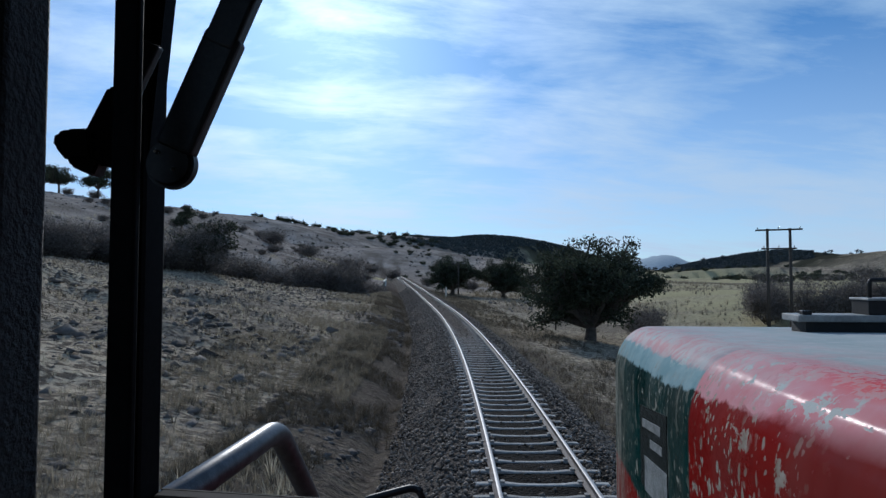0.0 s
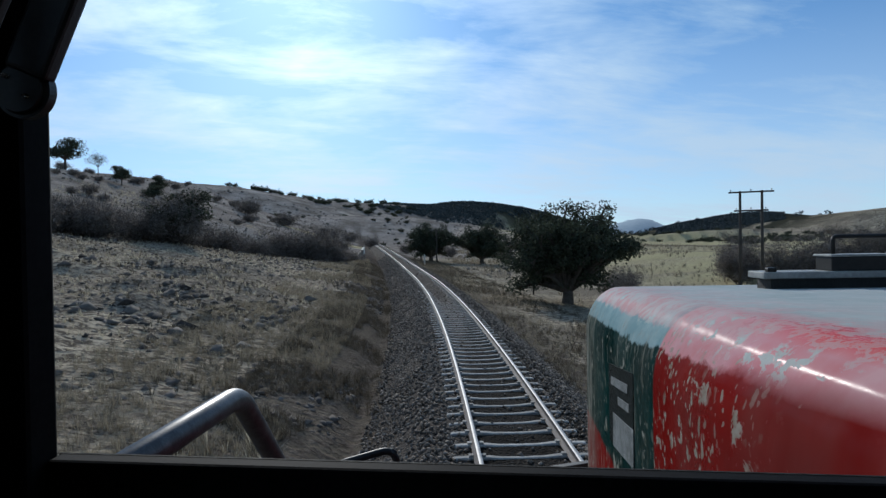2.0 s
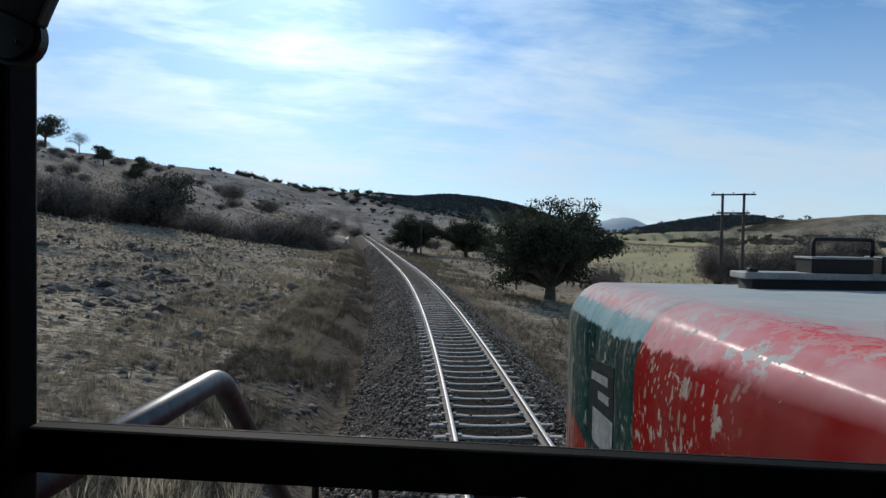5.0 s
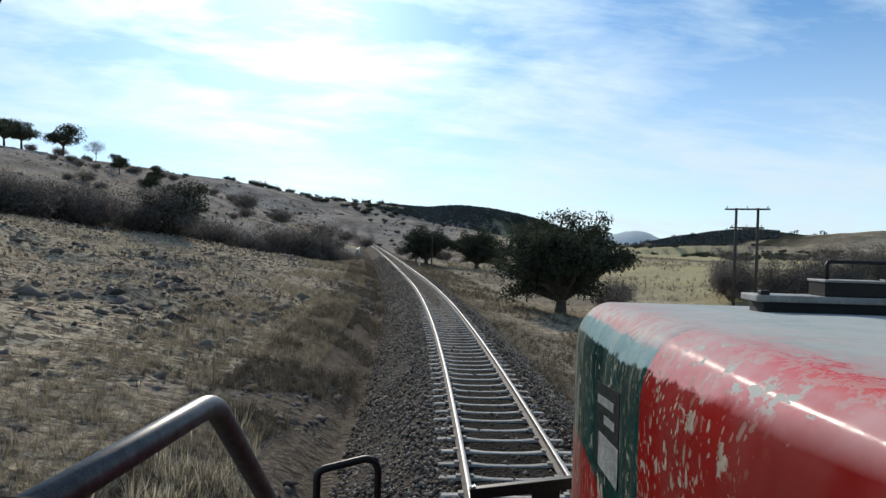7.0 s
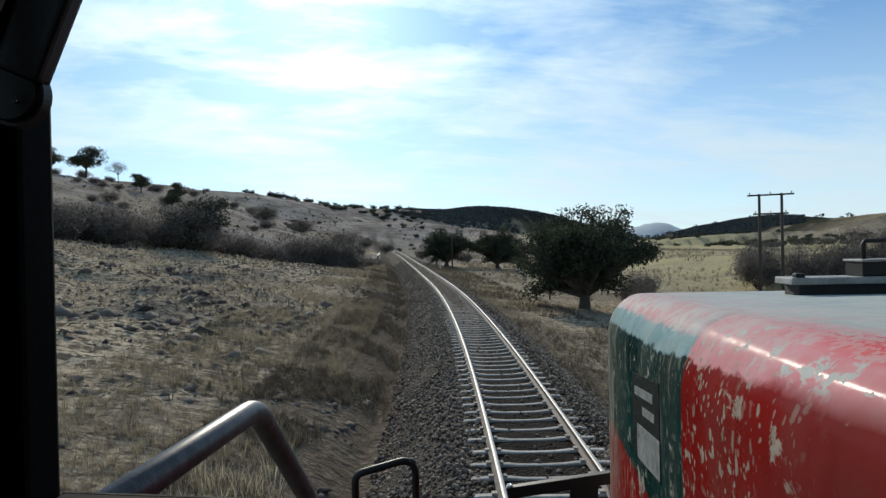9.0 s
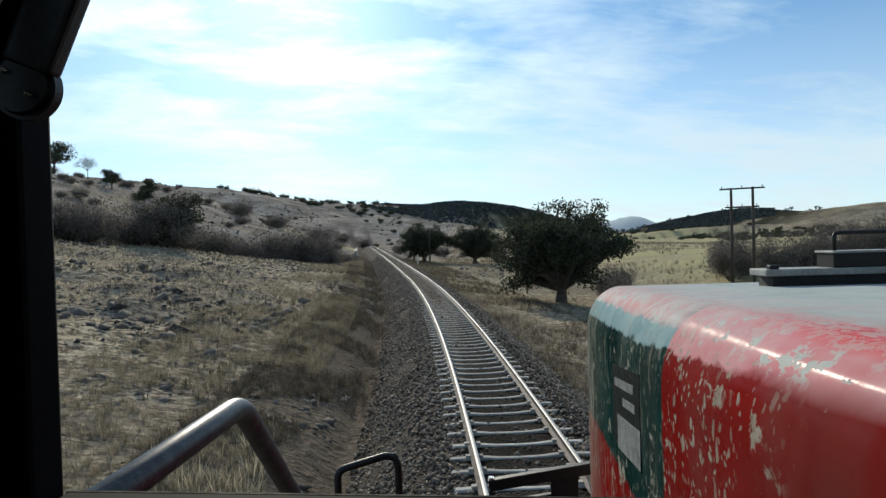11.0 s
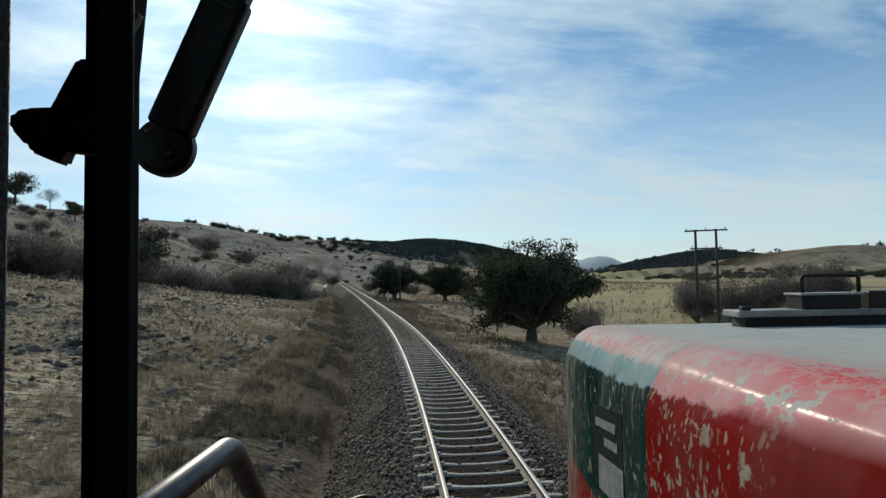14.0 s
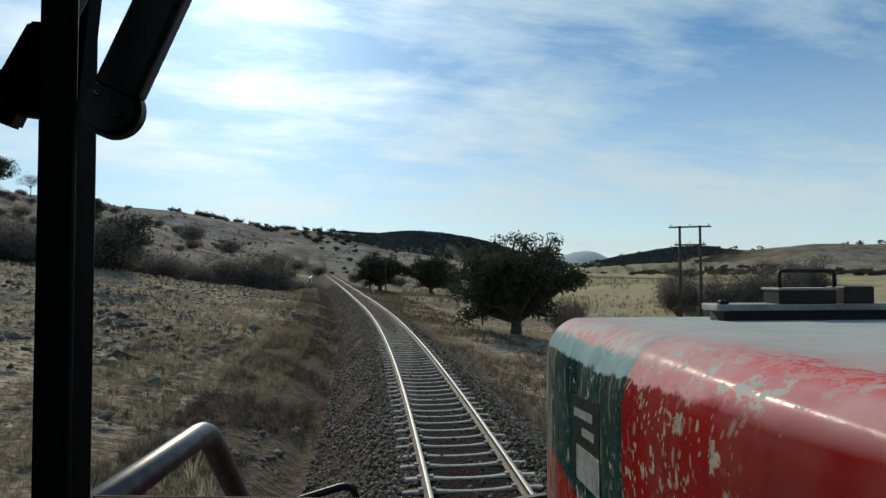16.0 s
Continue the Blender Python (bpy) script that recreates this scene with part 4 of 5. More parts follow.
    part("grab_iron", tube_bm([o @ p for p in bend([Vector(c) for c in ((0.145, 2.42, 3.28), (0.145, 2.42, 3.350), (0.36, 2.42, 3.350), (0.36, 2.42, 3.28))], 0.014, 4)], 0.0075, 10), M_STEEL_BLACK, nose, "bent black grab iron", True)
    for x in (-0.10, 0.42, 0.7):
        part("board_bolt", box_bm(x - 0.016, x + 0.016, 2.36, 2.385, 3.229, 3.244, 0.003, o), M_STEEL_BLACK, nose)
    # remains of painted characters on the green band, as plain bars
    for y, z, w, h, proud, mat, label in ((2.02, 2.845, 0.385, 0.25, 0.001, M_MARK_DARK, "worn black painted panel"), (2.035, 2.917, 0.27, 0.026, 0.0025, M_MARK, "worn white painted mark"),
                                       (1.965, 2.875, 0.165, 0.024, 0.0025, M_MARK, "short worn white painted mark"), (1.98, 2.772, 0.31, 0.105, 0.0025, M_MARK, "large worn white painted mark")):
        x = -0.5 * (half(y - w / 2) + half(y + w / 2))
        turn = Matrix.Translation((x - proud, y, z)) @ pose(0, 0, 0, 0, 0, -math.degrees(math.atan(0.08)))
        shear = Matrix.Identity(4)
        shear[2][1] = -0.13
        part("painted_mark", box_bm(-0.001, 0.001, -w / 2, w / 2, -h / 2, h / 2, 0.0, o @ turn @ shear), mat, nose, label)


build_nose()


def build_deck():
    deck = thing("front_platform", "dark steel end platform below the engine nose", "platform", at=(0, 0.6, 1.2))
    o = Matrix.Translation((0, -0.6, -1.2))
    part("deck_plate", box_bm(-1.5, 1.5, 0.605, 3.15, 1.56, 1.60, 0.004, o), M_STEEL_BLACK, deck)
    part("end_sill", box_bm(-1.45, 1.45, 2.98, 3.12, 1.05, 1.555, 0.01, o), M_PRIMER, deck, "rusty red end sill")
    part("side_sill", box_bm(-1.5, -1.42, -1.8, 2.97, 1.2, 1.555, 0.006, o), M_PRIMER, deck)
    part("side_sill", box_bm(1.42, 1.5, -1.8, 2.97, 1.2, 1.555, 0.006, o), M_PRIMER, deck)
    part("coupler", box_bm(-0.16, 0.16, 3.125, 3.55, 0.72, 1.0, 0.05, o, 3), M_STEEL_BLACK, deck)
    part("coupler_shank", box_bm(-0.1, 0.1, 2.4, 3.13, 0.76, 0.96, 0.01, o), M_STEEL_BLACK, deck)
    for sy in (-1.2, 1.6):
        for sx in (-0.7525, 0.7525):
            bm = bmesh.new()
            bmesh.ops.create_cone(bm, segments=40, radius1=0.5, radius2=0.5, depth=0.13, cap_ends=True, matrix=Matrix.Translation((sx, sy - 0.6, 0.5 - 1.2)) @ pose(0, 0, 0, 0, 90, 0))
            wheel = part("wheel", bm, M_RAILTOP, deck)
    part("bogie_frame", box_bm(-1.1, 1.1, -1.75, 2.1, 0.45, 0.75, 0.04, o), M_STEEL_BLACK, deck)
    part("bogie_bolster", box_bm(-0.9, 0.9, 0.0, 0.5, 0.75, 1.56, 0.03, o), M_STEEL_BLACK, deck)


build_deck()


def build_rails():
    h = thing("handrail", "thick weathered grey pipe handrail sloping down the steps", "handrail", at=(-1.6, 3.0, 1.6))
    o = Matrix.Translation((1.6, -3.0, -1.6))
    pts = bend([(-1.625, 0.58, 3.085), (-1.600, 1.290, 3.082), (-1.600, 1.68, 2.72), (-1.56, 2.25, 2.10), (-1.56, 2.27, 1.6)], 0.045, 6)
    part("pipe", tube_bm([o @ Vector(p) for p in pts], 0.0205, 20), M_RAILPIPE, h, smooth=True)
    part("foot_flange", box_bm(-1.60, -1.52, 2.23, 2.31, 1.6, 1.612, 0.002, o), M_STEEL_BLACK, h)
    part("wall_flange", box_bm(-1.66, -1.59, 0.575, 0.60, 3.05, 3.12, 0.003, o), M_STEEL_BLACK, h)
    g = thing("step_grab_loop", "narrow bent black pipe loop over the end steps", "grab rail", at=(-1.55, 2.4, 1.6))
    o = Matrix.Translation((1.55, -2.4, -1.6))
    pts = bend([(-1.655, 2.40, 1.6), (-1.655, 2.40, 2.545), (-1.47, 2.44, 2.585), (-1.44, 2.44, 2.56), (-1.44, 2.44, 1.6)], 0.03, 5)
    part("loop", tube_bm([o @ Vector(p) for p in pts], 0.0135, 14), M_STEEL_BLACK, g, smooth=True)
    for x in (-1.655, -1.44):
        part("foot_flange", box_bm(x - 0.03, x + 0.03, 2.38, 2.47, 1.6, 1.61, 0.002, o), M_STEEL_BLACK, g)
    e = thing("end_rail", "flat black end platform rail on a short post", "end rail", at=(-0.8, 3.1, 1.6))
    o = Matrix.Translation((0.8, -3.1, -1.6))
    tilt = Matrix.Translation((-0.84, 3.1, 2.258)) @ pose(0, 0, 0, 0, -8.6, 0) @ Matrix.Translation((0.84, -3.1, -2.258))
    part("top_bar", box_bm(-1.085, -0.590, 3.08, 3.12, 2.205, 2.258, 0.004, o @ tilt), M_STEEL_BLACK, e)
    part("lower_bar", box_bm(-1.06, -0.78, 3.085, 3.115, 2.085, 2.145, 0.004, o @ tilt), M_STEEL_BLACK, e)
    part("bar_bracket", box_bm(-0.785, -0.655, 3.085, 3.115, 2.03, 2.235, 0.004, o), M_STEEL_BLACK, e)
    part("post", box_bm(-0.74, -0.69, 3.085, 3.115, 1.6, 2.035, 0.004, o), M_STEEL_BLACK, e)
    # small bright tip at the outer end of the top bar
    part("end_bolt", box_bm(-1.080, -1.055, 3.085, 3.115, 2.256, 2.268, 0.003, o @ tilt), M_CHROME, e, "small bright metal tip of the top bar")


build_rails()
hose = thing("air_hose", "short pale air hose curled over the end rail", "hose", at=(-0.60, 3.1, 1.6))
part("tube", tube_bm([Vector(p) - Vector((-0.60, 3.1, 1.6)) for p in bend([(-0.56, 3.14, 1.6), (-0.57, 3.14, 2.10), (-0.60, 3.14, 2.265), (-0.53, 3.14, 2.23), (-0.47, 3.14, 2.19)], 0.05, 5)], 0.012, 10), M_POST, hose, smooth=True)
part("coupling", tube_bm([(0.13, 0.04, 0.585), (0.17, 0.04, 0.57)], 0.018, 10), M_STEEL_BLACK, hose)


# ---- the culvert beside the line ----
def build_culvert():
    c = thing("culvert_headwall", "pale old concrete parapet and apron beside the line", "culvert")
    x, y = at_line(113.0, -5.6)
    c.matrix_basis = pose(float(x), float(y), float(line_z(113.0)) - 0.25, 0, 0, math.degrees(float(np.interp(113.0, LINE_S, LINE_TURN))))
    o = Matrix.Translation((3.3, -25.0, 1.5))

    def prism(corners, z0, z1, bev):
        bm = bmesh.new()
        lo = [bm.verts.new((x, y, z0)) for x, y in corners]
        hi = [bm.verts.new((x, y, z)) for (x, y), z in zip(corners, z1)]
        n = len(corners)
        for i in range(n):
            bm.faces.new((lo[i], lo[(i + 1) % n], hi[(i + 1) % n], hi[i]))
        bm.faces.new(hi)
        bm.faces.new(lo[::-1])
        bmesh.ops.recalc_face_normals(bm, faces=bm.faces[:])
        if bev:
            bmesh.ops.bevel(bm, geom=bm.edges[:], offset=bev, segments=2, affect="EDGES")
        bm.transform(o)
        return bm

    part("coping", prism([(-3.47, 18.7), (-2.98, 18.7), (-3.04, 31.8), (-3.38, 31.8)], -0.45, (-0.30, -0.30, -0.28, -0.28), 0.025), M_CONCRETE_LIGHT, c, "whitewashed coping of the parapet")
    # the wall has a darker, browner colour than its coping
    part("parapet", prism([(-3.43, 18.8), (-3.02, 18.8), (-3.08, 31.7), (-3.34, 31.7)], -2.2, (-0.455, -0.455, -0.455, -0.455), 0.02), M_APRON, c, "darker brown parapet wall below the coping")
    part("wing_wall", prism([(-3.36, 32.0), (-3.04, 32.0), (-2.72, 37.6), (-3.02, 37.9)], -2.2, (-0.30, -0.30, -0.02, -0.02), 0.03), M_CONCRETE_LIGHT, c, "low whitewashed wing wall")
    bm = bmesh.new()
    nx, ny = 9, 15
    grid = []
    for j in range(ny):
        row = []
        for i in range(nx):
            s, t = i / (nx - 1), j / (ny - 1)
            x = -3.48 - s * (4.3 - 1.4 * t)
            y = 19.0 + 13.4 * t + 0.25 * math.sin(5 * s)
            z = -0.72 - s * (2.75 - 0.9 * t) - 0.35 * math.sin(s * math.pi)
            row.append(bm.verts.new((x, y, z + 0.03 * math.sin(i * 2.1 + j * 1.7))))
        grid.append(row)
    for a, b in zip(grid, grid[1:]):
        for i in range(nx - 1):
            bm.faces.new((a[i], a[i + 1], b[i + 1], b[i]))
    r = bmesh.ops.extrude_face_region(bm, geom=bm.faces[:])
    bmesh.ops.translate(bm, verts=[v for v in r["geom"] if isinstance(v, bmesh.types.BMVert)], vec=(0.3, 0, -0.7))
    bmesh.ops.recalc_face_normals(bm, faces=bm.faces[:])
    bm.transform(o)
    part("apron", bm, M_APRON, c, "sloping stained concrete apron", True)


build_culvert()


def block(label, s, d, w, dep, h, rz, ry, mat):
    x, y = (float(v) for v in at_line(s, d))
    ob = thing("concrete_block", label, "concrete block", "fallen blocks in the gully", at=(x, y, land_at(x, y)))
    bm = box_bm(-w / 2, w / 2, -dep / 2, dep / 2, -0.25, h, 0.03)
    ob.rotation_euler = (0, radians(ry), radians(rz))
    part("body", bm, mat, ob)


block("long broken pale concrete slab lying in the gully", 119.3, -10.4, 0.40, 2.4, 0.26, -18, 14, M_CONCRETE_LIGHT)
block("small broken pale concrete slab in the gully", 115.6, -10.0, 0.55, 0.9, 0.16, -14, -9, M_CONCRETE)
block("tilted broken grey concrete block in the gully", 117.4, -9.2, 0.9, 1.2, 0.22, 36, 12, M_APRON)


def post(s, d, h, r, label, mat=M_POST):
    x, y = (float(v) for v in at_line(s, d))
    ob = thing("marker_post", label, "post", "posts beside the line", at=(x, y, land_at(x, y)))
    rng = np.random.default_rng(int(abs(d * 31 + s * 7)))
    part("shaft", tube_bm([(0, 0, -0.2), (0.01, 0, h * 0.5), (0.02 + rng.normal(0, 0.02), 0.01, h)], r, 10, taper=[r * 1.05, r, r * 0.92]), mat, ob)
    part("cap", tube_bm([(0.02, 0.01, h - 0.005), (0.02, 0.01, h + 0.03)], r * 0.9, 10, taper=[r * 0.97, r * 0.5]), mat, ob)


post(97.6, 4.35, 1.62, 0.13, "stout whitewashed marker post beside the track")
post(52.0, 9.6, 4.6, 0.07, "tall thin grey timber post in dry grass", M_POLE)
post(-38.0, 12.5, 2.4, 0.07, "grey timber fence post beside the curve", M_POLE)
post(-34.5, 12.8, 2.4, 0.07, "grey timber fence post beside the curve", M_POLE)
post(117.0, 5.6, 1.3, 0.08, "leaning grey fence post in dry grass", M_POLE)
post(123.0, 6.4, 1.3, 0.08, "leaning grey fence post in dry grass", M_POLE)
post(159.0, -4.6, 1.2, 0.09, "short whitewashed post beside the meadow")


def telegraph_pole(s, d, top, rz, arms=1):
    x, y = (float(v) for v in at_line(s, d))
    z = land_at(x, y)
    h = top - z
    ob = thing("telegraph_pole", "dark timber telegraph pole with crossarm and glass insulators", "telegraph pole", "poles beside the line", at=(x, y, z))
    ob.rotation_euler = (0, 0, radians(rz))
    part("pole", tube_bm([(0, 0, -0.4), (0, 0, h)], 0.12, 12, taper=[0.14, 0.10]), M_POLE, ob, smooth=True)
    for k in range(arms):
        zz = h - 0.35 - 0.7 * k
        arm = part("crossarm", box_bm(-1.35, 1.35, -0.18, -0.095, zz - 0.06, zz + 0.06, 0.008), M_POLE, ob)
        for xx in (-1.2, -0.75, 0.75, 1.2):
            part("insulator", tube_bm([(xx, -0.14, zz + 0.06), (xx, -0.14, zz + 0.13), (xx, -0.14, zz + 0.17)], 0.04, 10, taper=[0.02, 0.045, 0.03]), M_PORCELAIN, arm)


telegraph_pole(111.0, 8.0, 5.6, 13)
telegraph_pole(15.0, 13.5, 3.6, 8)
telegraph_pole(-52.0, -34.0, 10.5, 20)


def double_pole(x, y, h, rz):
    ob = thing("double_pole", "pair of tall timber poles joined by crossarms", "power pole", at=(x, y, land_at(x, y)))
    ob.rotation_euler = (0, 0, radians(rz))
    for sx in (-0.86, 0.86):
        part("pole", tube_bm([(sx, 0, -0.5), (sx, 0, h)], 0.13, 12, taper=[0.15, 0.11]), M_POLE, ob, smooth=True)
    for k, (zz, w) in enumerate(((h - 0.12, 1.8), (h - 1.75, 1.35))):
        arm = part("crossarm", box_bm(-w, w, -0.22, -0.12, zz - 0.07, zz + 0.07, 0.01), M_POLE, ob)
        for xx in (-w + 0.2, 0.0, w - 0.2):
            part("insulator", tube_bm([(xx, -0.17, zz + 0.07), (xx, -0.17, zz + 0.2), (xx, -0.17, zz + 0.26)], 0.05, 10, taper=[0.03, 0.06, 0.04]), M_PORCELAIN, arm)


double_pole(24.5, 54.2, 7.35 - land_at(24.5, 54.2), -24)


def pylon(x, y, h):
    ob = thing("lattice_pylon", "grey steel lattice power pylon on the skyline", "pylon", "pylons", at=(x, y, land_at(x, y)))
    corners = [(-1, -1), (1, -1), (1, 1), (-1, 1)]
    for cx, cy in corners:
        part("leg", tube_bm([(cx * 3.2, cy * 3.2, -0.5), (cx * 0.9, cy * 0.9, h * 0.6), (cx * 0.35, cy * 0.35, h)], 0.11, 6), M_HATCH, ob)
    for k in range(7):
        z0, z1 = h * k / 8, h * (k + 1) / 8
        w0, w1 = (3.2 - 2.3 * min(1, z / (h * 0.6)) if z < h * 0.6 else 0.9 - 0.55 * (z / h - 0.6) / 0.4 for z in (z0, z1))
        for (ax, ay), (bx, by) in zip(corners, corners[1:] + corners[:1]):
            part("brace", tube_bm([(ax * w0, ay * w0, z0), (bx * w1, by * w1, z1)], 0.05, 5), M_HATCH, ob)
    for zz, w in ((0.70, 5.2), (0.82, 4.4), (0.94, 3.4)):
        part("crossarm", tube_bm([(-w, 0, h * zz + 0.1), (0, 0, h * zz + 0.5), (w, 0, h * zz + 0.1)], 0.12, 6), M_HATCH, ob)


pylon(430, 60, 34)
pylon(540, 190, 34)


# ---- trees and brush ----
def branch_paths(rng, height, spread, limbs, forks, trunk_r, lean=0.1, low=False, reach=(0.5, 0.95), dome=False):
    """Trunk, limbs and forks as (points, radii); returns them and the tips."""
    paths, tips = [], []
    fork = height * (rng.uniform(0.05, 0.1) if low else rng.uniform(0.13, 0.15) if dome else rng.uniform(0.22, 0.34))
    top = Vector((rng.normal(0, lean), rng.normal(0, lean), fork))
    paths.append(([(0, 0, -0.3), tuple(top * 0.5 + Vector((0.05, 0, 0))), tuple(top)], [trunk_r * 1.25, trunk_r, trunk_r * 0.85]))
    for i in range(limbs):
        a = 6.283 * (i + rng.uniform(-0.3, 0.3)) / limbs
        out = spread * rng.uniform(0.45, 0.95)
        end = Vector((math.cos(a) * out, math.sin(a) * out, height * (rng.uniform(0.2, 0.95) if low else rng.uniform(*reach))))
        if dome:
            out = spread * rng.uniform(0.03, 1.0) ** 0.6
            rise = (1.0 - (0.94 * out / spread) ** 2.8) ** (1 / 2.8)
            low_edge = 0.09 if rng.uniform(0, 1) < 0.5 else 0.10 + 0.42 * rise
            end = Vector((math.cos(a * 3.7) * out, math.sin(a * 3.7) * out, height * rng.uniform(low_edge, 0.04 + 0.90 * rise)))
        mid = top.lerp(end, 0.5) + Vector((rng.normal(0, 0.2), rng.normal(0, 0.2), height * 0.06))
        paths.append(([tuple(top), tuple(mid), tuple(end)], [trunk_r * 0.6, trunk_r * 0.38, trunk_r * 0.14]))
        tips.append(end)
        for _ in range(forks):
            s = rng.uniform(0.35, 0.95)
            b = top.lerp(mid, s * 2) if s < 0.5 else mid.lerp(end, s * 2 - 1)
            e = b + Vector((rng.normal(0, 1), rng.normal(0, 1), abs(rng.normal(0.5, 0.5)))).normalized() * spread * (rng.uniform(0.12, 0.26) if dome else rng.uniform(0.25, 0.5))
            if dome:
                e.z = min(e.z, height * (0.05 + 0.9 * (1.0 - min(0.98, 0.9 * math.hypot(e.x, e.y) / spread) ** 2.8) ** (1 / 2.8)))
            paths.append(([tuple(b), tuple(b.lerp(e, 0.5) + Vector((0, 0, 0.08))), tuple(e)], [trunk_r * 0.24, trunk_r * 0.15, trunk_r * 0.05]))
            tips.append(e)
    return paths, tips


def leaf_cloud(rng, tips, count, radius, size, squash=0.7):
    """Small bent leaf clusters strewn round the branch tips."""
    tips = np.array([tuple(t) for t in tips])
    c = tips[rng.integers(0, len(tips), count)]
    off = rng.normal(0, 1, (count, 3))
    off *= (radius * rng.uniform(0.15, 1, count) ** 0.6 / np.linalg.norm(off, axis=1))[:, None]
    off[:, 2] *= squash
    c = c + off
    u = rng.normal(0, 1, (count, 3))
    u /= np.linalg.norm(u, axis=1)[:, None]
    w = np.cross(u, rng.normal(0, 1, (count, 3)))
    w /= np.linalg.norm(w, axis=1)[:, None]
    s = size * rng.uniform(0.5, 1.3, count)[:, None]
    n = np.cross(u, w)
    V = np.stack([c - u * s, c - w * s * 0.45 + n * s * 0.12, c + u * s, c + w * s * 0.45 + n * s * 0.12], 1).reshape(-1, 3)
    k = np.arange(count)[:, None] * 4
    return V, np.concatenate([k, k + 1, k + 2, k + 3], 1)


def twig_cloud(rng, tips, count, length, width):
    tips = np.array([tuple(t) for t in tips])
    c = tips[rng.integers(0, len(tips), count)] + rng.normal(0, 0.35 * length, (count, 3))
    u = rng.normal(0, 1, (count, 3)) + (0, 0, 0.6)
    u /= np.linalg.norm(u, axis=1)[:, None]
    w = np.cross(u, rng.normal(0, 1, (count, 3)))
    w /= np.linalg.norm(w, axis=1)[:, None]
    L = length * rng.uniform(0.4, 1.0, count)[:, None]
    V = np.stack([c - w * width, c + w * width, c + u * L + w * width * 0.3, c + u * L - w * width * 0.3], 1).reshape(-1, 3)
    k = np.arange(count)[:, None] * 4
    return V, np.concatenate([k, k + 1, k + 2, k + 3], 1)


def make_tree(name, label, category, group, seed, height, spread, limbs, forks, trunk_r, leaves, leaf_r, leaf_s, leaf_mat, twigs=0, trunks=1, low=False, reach=(0.5, 0.95), dome=False):
    rng = np.random.default_rng(seed)
    ob = thing(name, label, category, group)
    paths, tips = [], []
    for k in range(trunks):
        p, t = branch_paths(rng, height * (1 if k == 0 else rng.uniform(0.7, 0.95)), spread, limbs, forks, trunk_r, 0.15 if trunks == 1 else 0.5, low, reach, dome)
        sh = np.array((rng.normal(0, 0.5), rng.normal(0, 0.5), 0)) if k else np.zeros(3)
        paths += [([tuple(np.array(c) + sh) for c in pts], rr) for pts, rr in p]
        tips += [Vector(np.array(c) + sh) for c in t]
    V, Fs, base = [], [], 0
    for pts, rr in paths:
        bm = tube_bm(pts, 0.1, 6, False, rr)
        bm.verts.index_update()
        V.append(np.array([v.co[:] for v in bm.verts]))
        Fs.append(np.array([[v.index for v in f.verts] for f in bm.faces]) + base)
        base += len(bm.verts)
        bm.free()
    trunk = new("trunk", array_mesh("trunk", np.concatenate(V), np.concatenate(Fs), M_BARK, True))
    trunk.parent = ob
    if leaves:
        crown = new("crown", array_mesh("crown", *leaf_cloud(rng, tips, leaves, leaf_r, leaf_s), leaf_mat))
        crown.parent = ob
    if twigs:
        brush = new("brushwood", array_mesh("brushwood", *twig_cloud(rng, tips, twigs, spread * 0.42, 0.012 + 0.002 * spread), M_TWIG))
        brush.parent = ob
    return ob


def plant(proto, x, y, s=1.0, rz=0.0, first=False, sink=0.15):
    m = Matrix.Translation((x, y, land_at(x, y) - sink * s)) @ pose(0, 0, 0, 0, 0, rz) @ Matrix.Diagonal((s, s, s, 1))
    if first:
        proto.matrix_basis = m
        return proto
    proto_scale = proto.scale.copy()
    proto.scale = (s, s, s)
    ob = copy_thing(proto, Matrix.Translation(m.translation) @ pose(0, 0, 0, 0, 0, rz))
    proto.scale = proto_scale
    return ob


# the broad evergreen oak below the bank, and its like beside the curve already passed
big_oak = make_tree("oak_tree", "broad dark evergreen oak with a short trunk", "tree", "oaks beside the line", 32, 8.5, 5.1, 66, 6, 0.44, 50000, 0.92, 0.13, M_LEAF, dome=True)
plant(big_oak, 7.0, 46.8, 1.0, 20, True)
px, py = (float(v) for v in at_line(-62.0, -10.5))
plant(big_oak, px, py, 1.15, 130)
plant(big_oak, -6.6, 116.0, 0.95, 75)
plant(big_oak, 3.2, 118.0, 0.98, 250)

# bare thickets in the gully and along the valley
dense = make_tree("thicket_tree", "dense dark leafless tree with several trunks", "tree", "thicket beside the line", 11, 7.4, 3.6, 9, 7, 0.15, 5200, 1.35, 0.15, M_LEAF_GREY, 3600, 3, True)
plant(dense, 8.0, 128.0, 0.7, 60, True)
for x, y, s, r in (
                   (-30.6, 63.0, 0.80, 75), (-32.6, 64.5, 0.66, 150), (-36.5, 58.5, 0.55, 140), (-41.0, 54.0, 0.60, 200), (-45.5, 51.5, 0.6, 300),
                   (-19.8, 85.5, 0.82, 30), (-22.3, 82.5, 0.82, 95), (-25.2, 79.0, 0.7, 250),
                   (27.5, 63.5, 0.62, 10), (31.0, 61.0, 0.68, 100), (34.5, 62.0, 0.66, 190), (39.0, 63.5, 0.70, 280), (30.0, 68.0, 0.66, 40), (44.0, 66.0, 0.7, 330)):
    plant(dense, x, y, s, r)

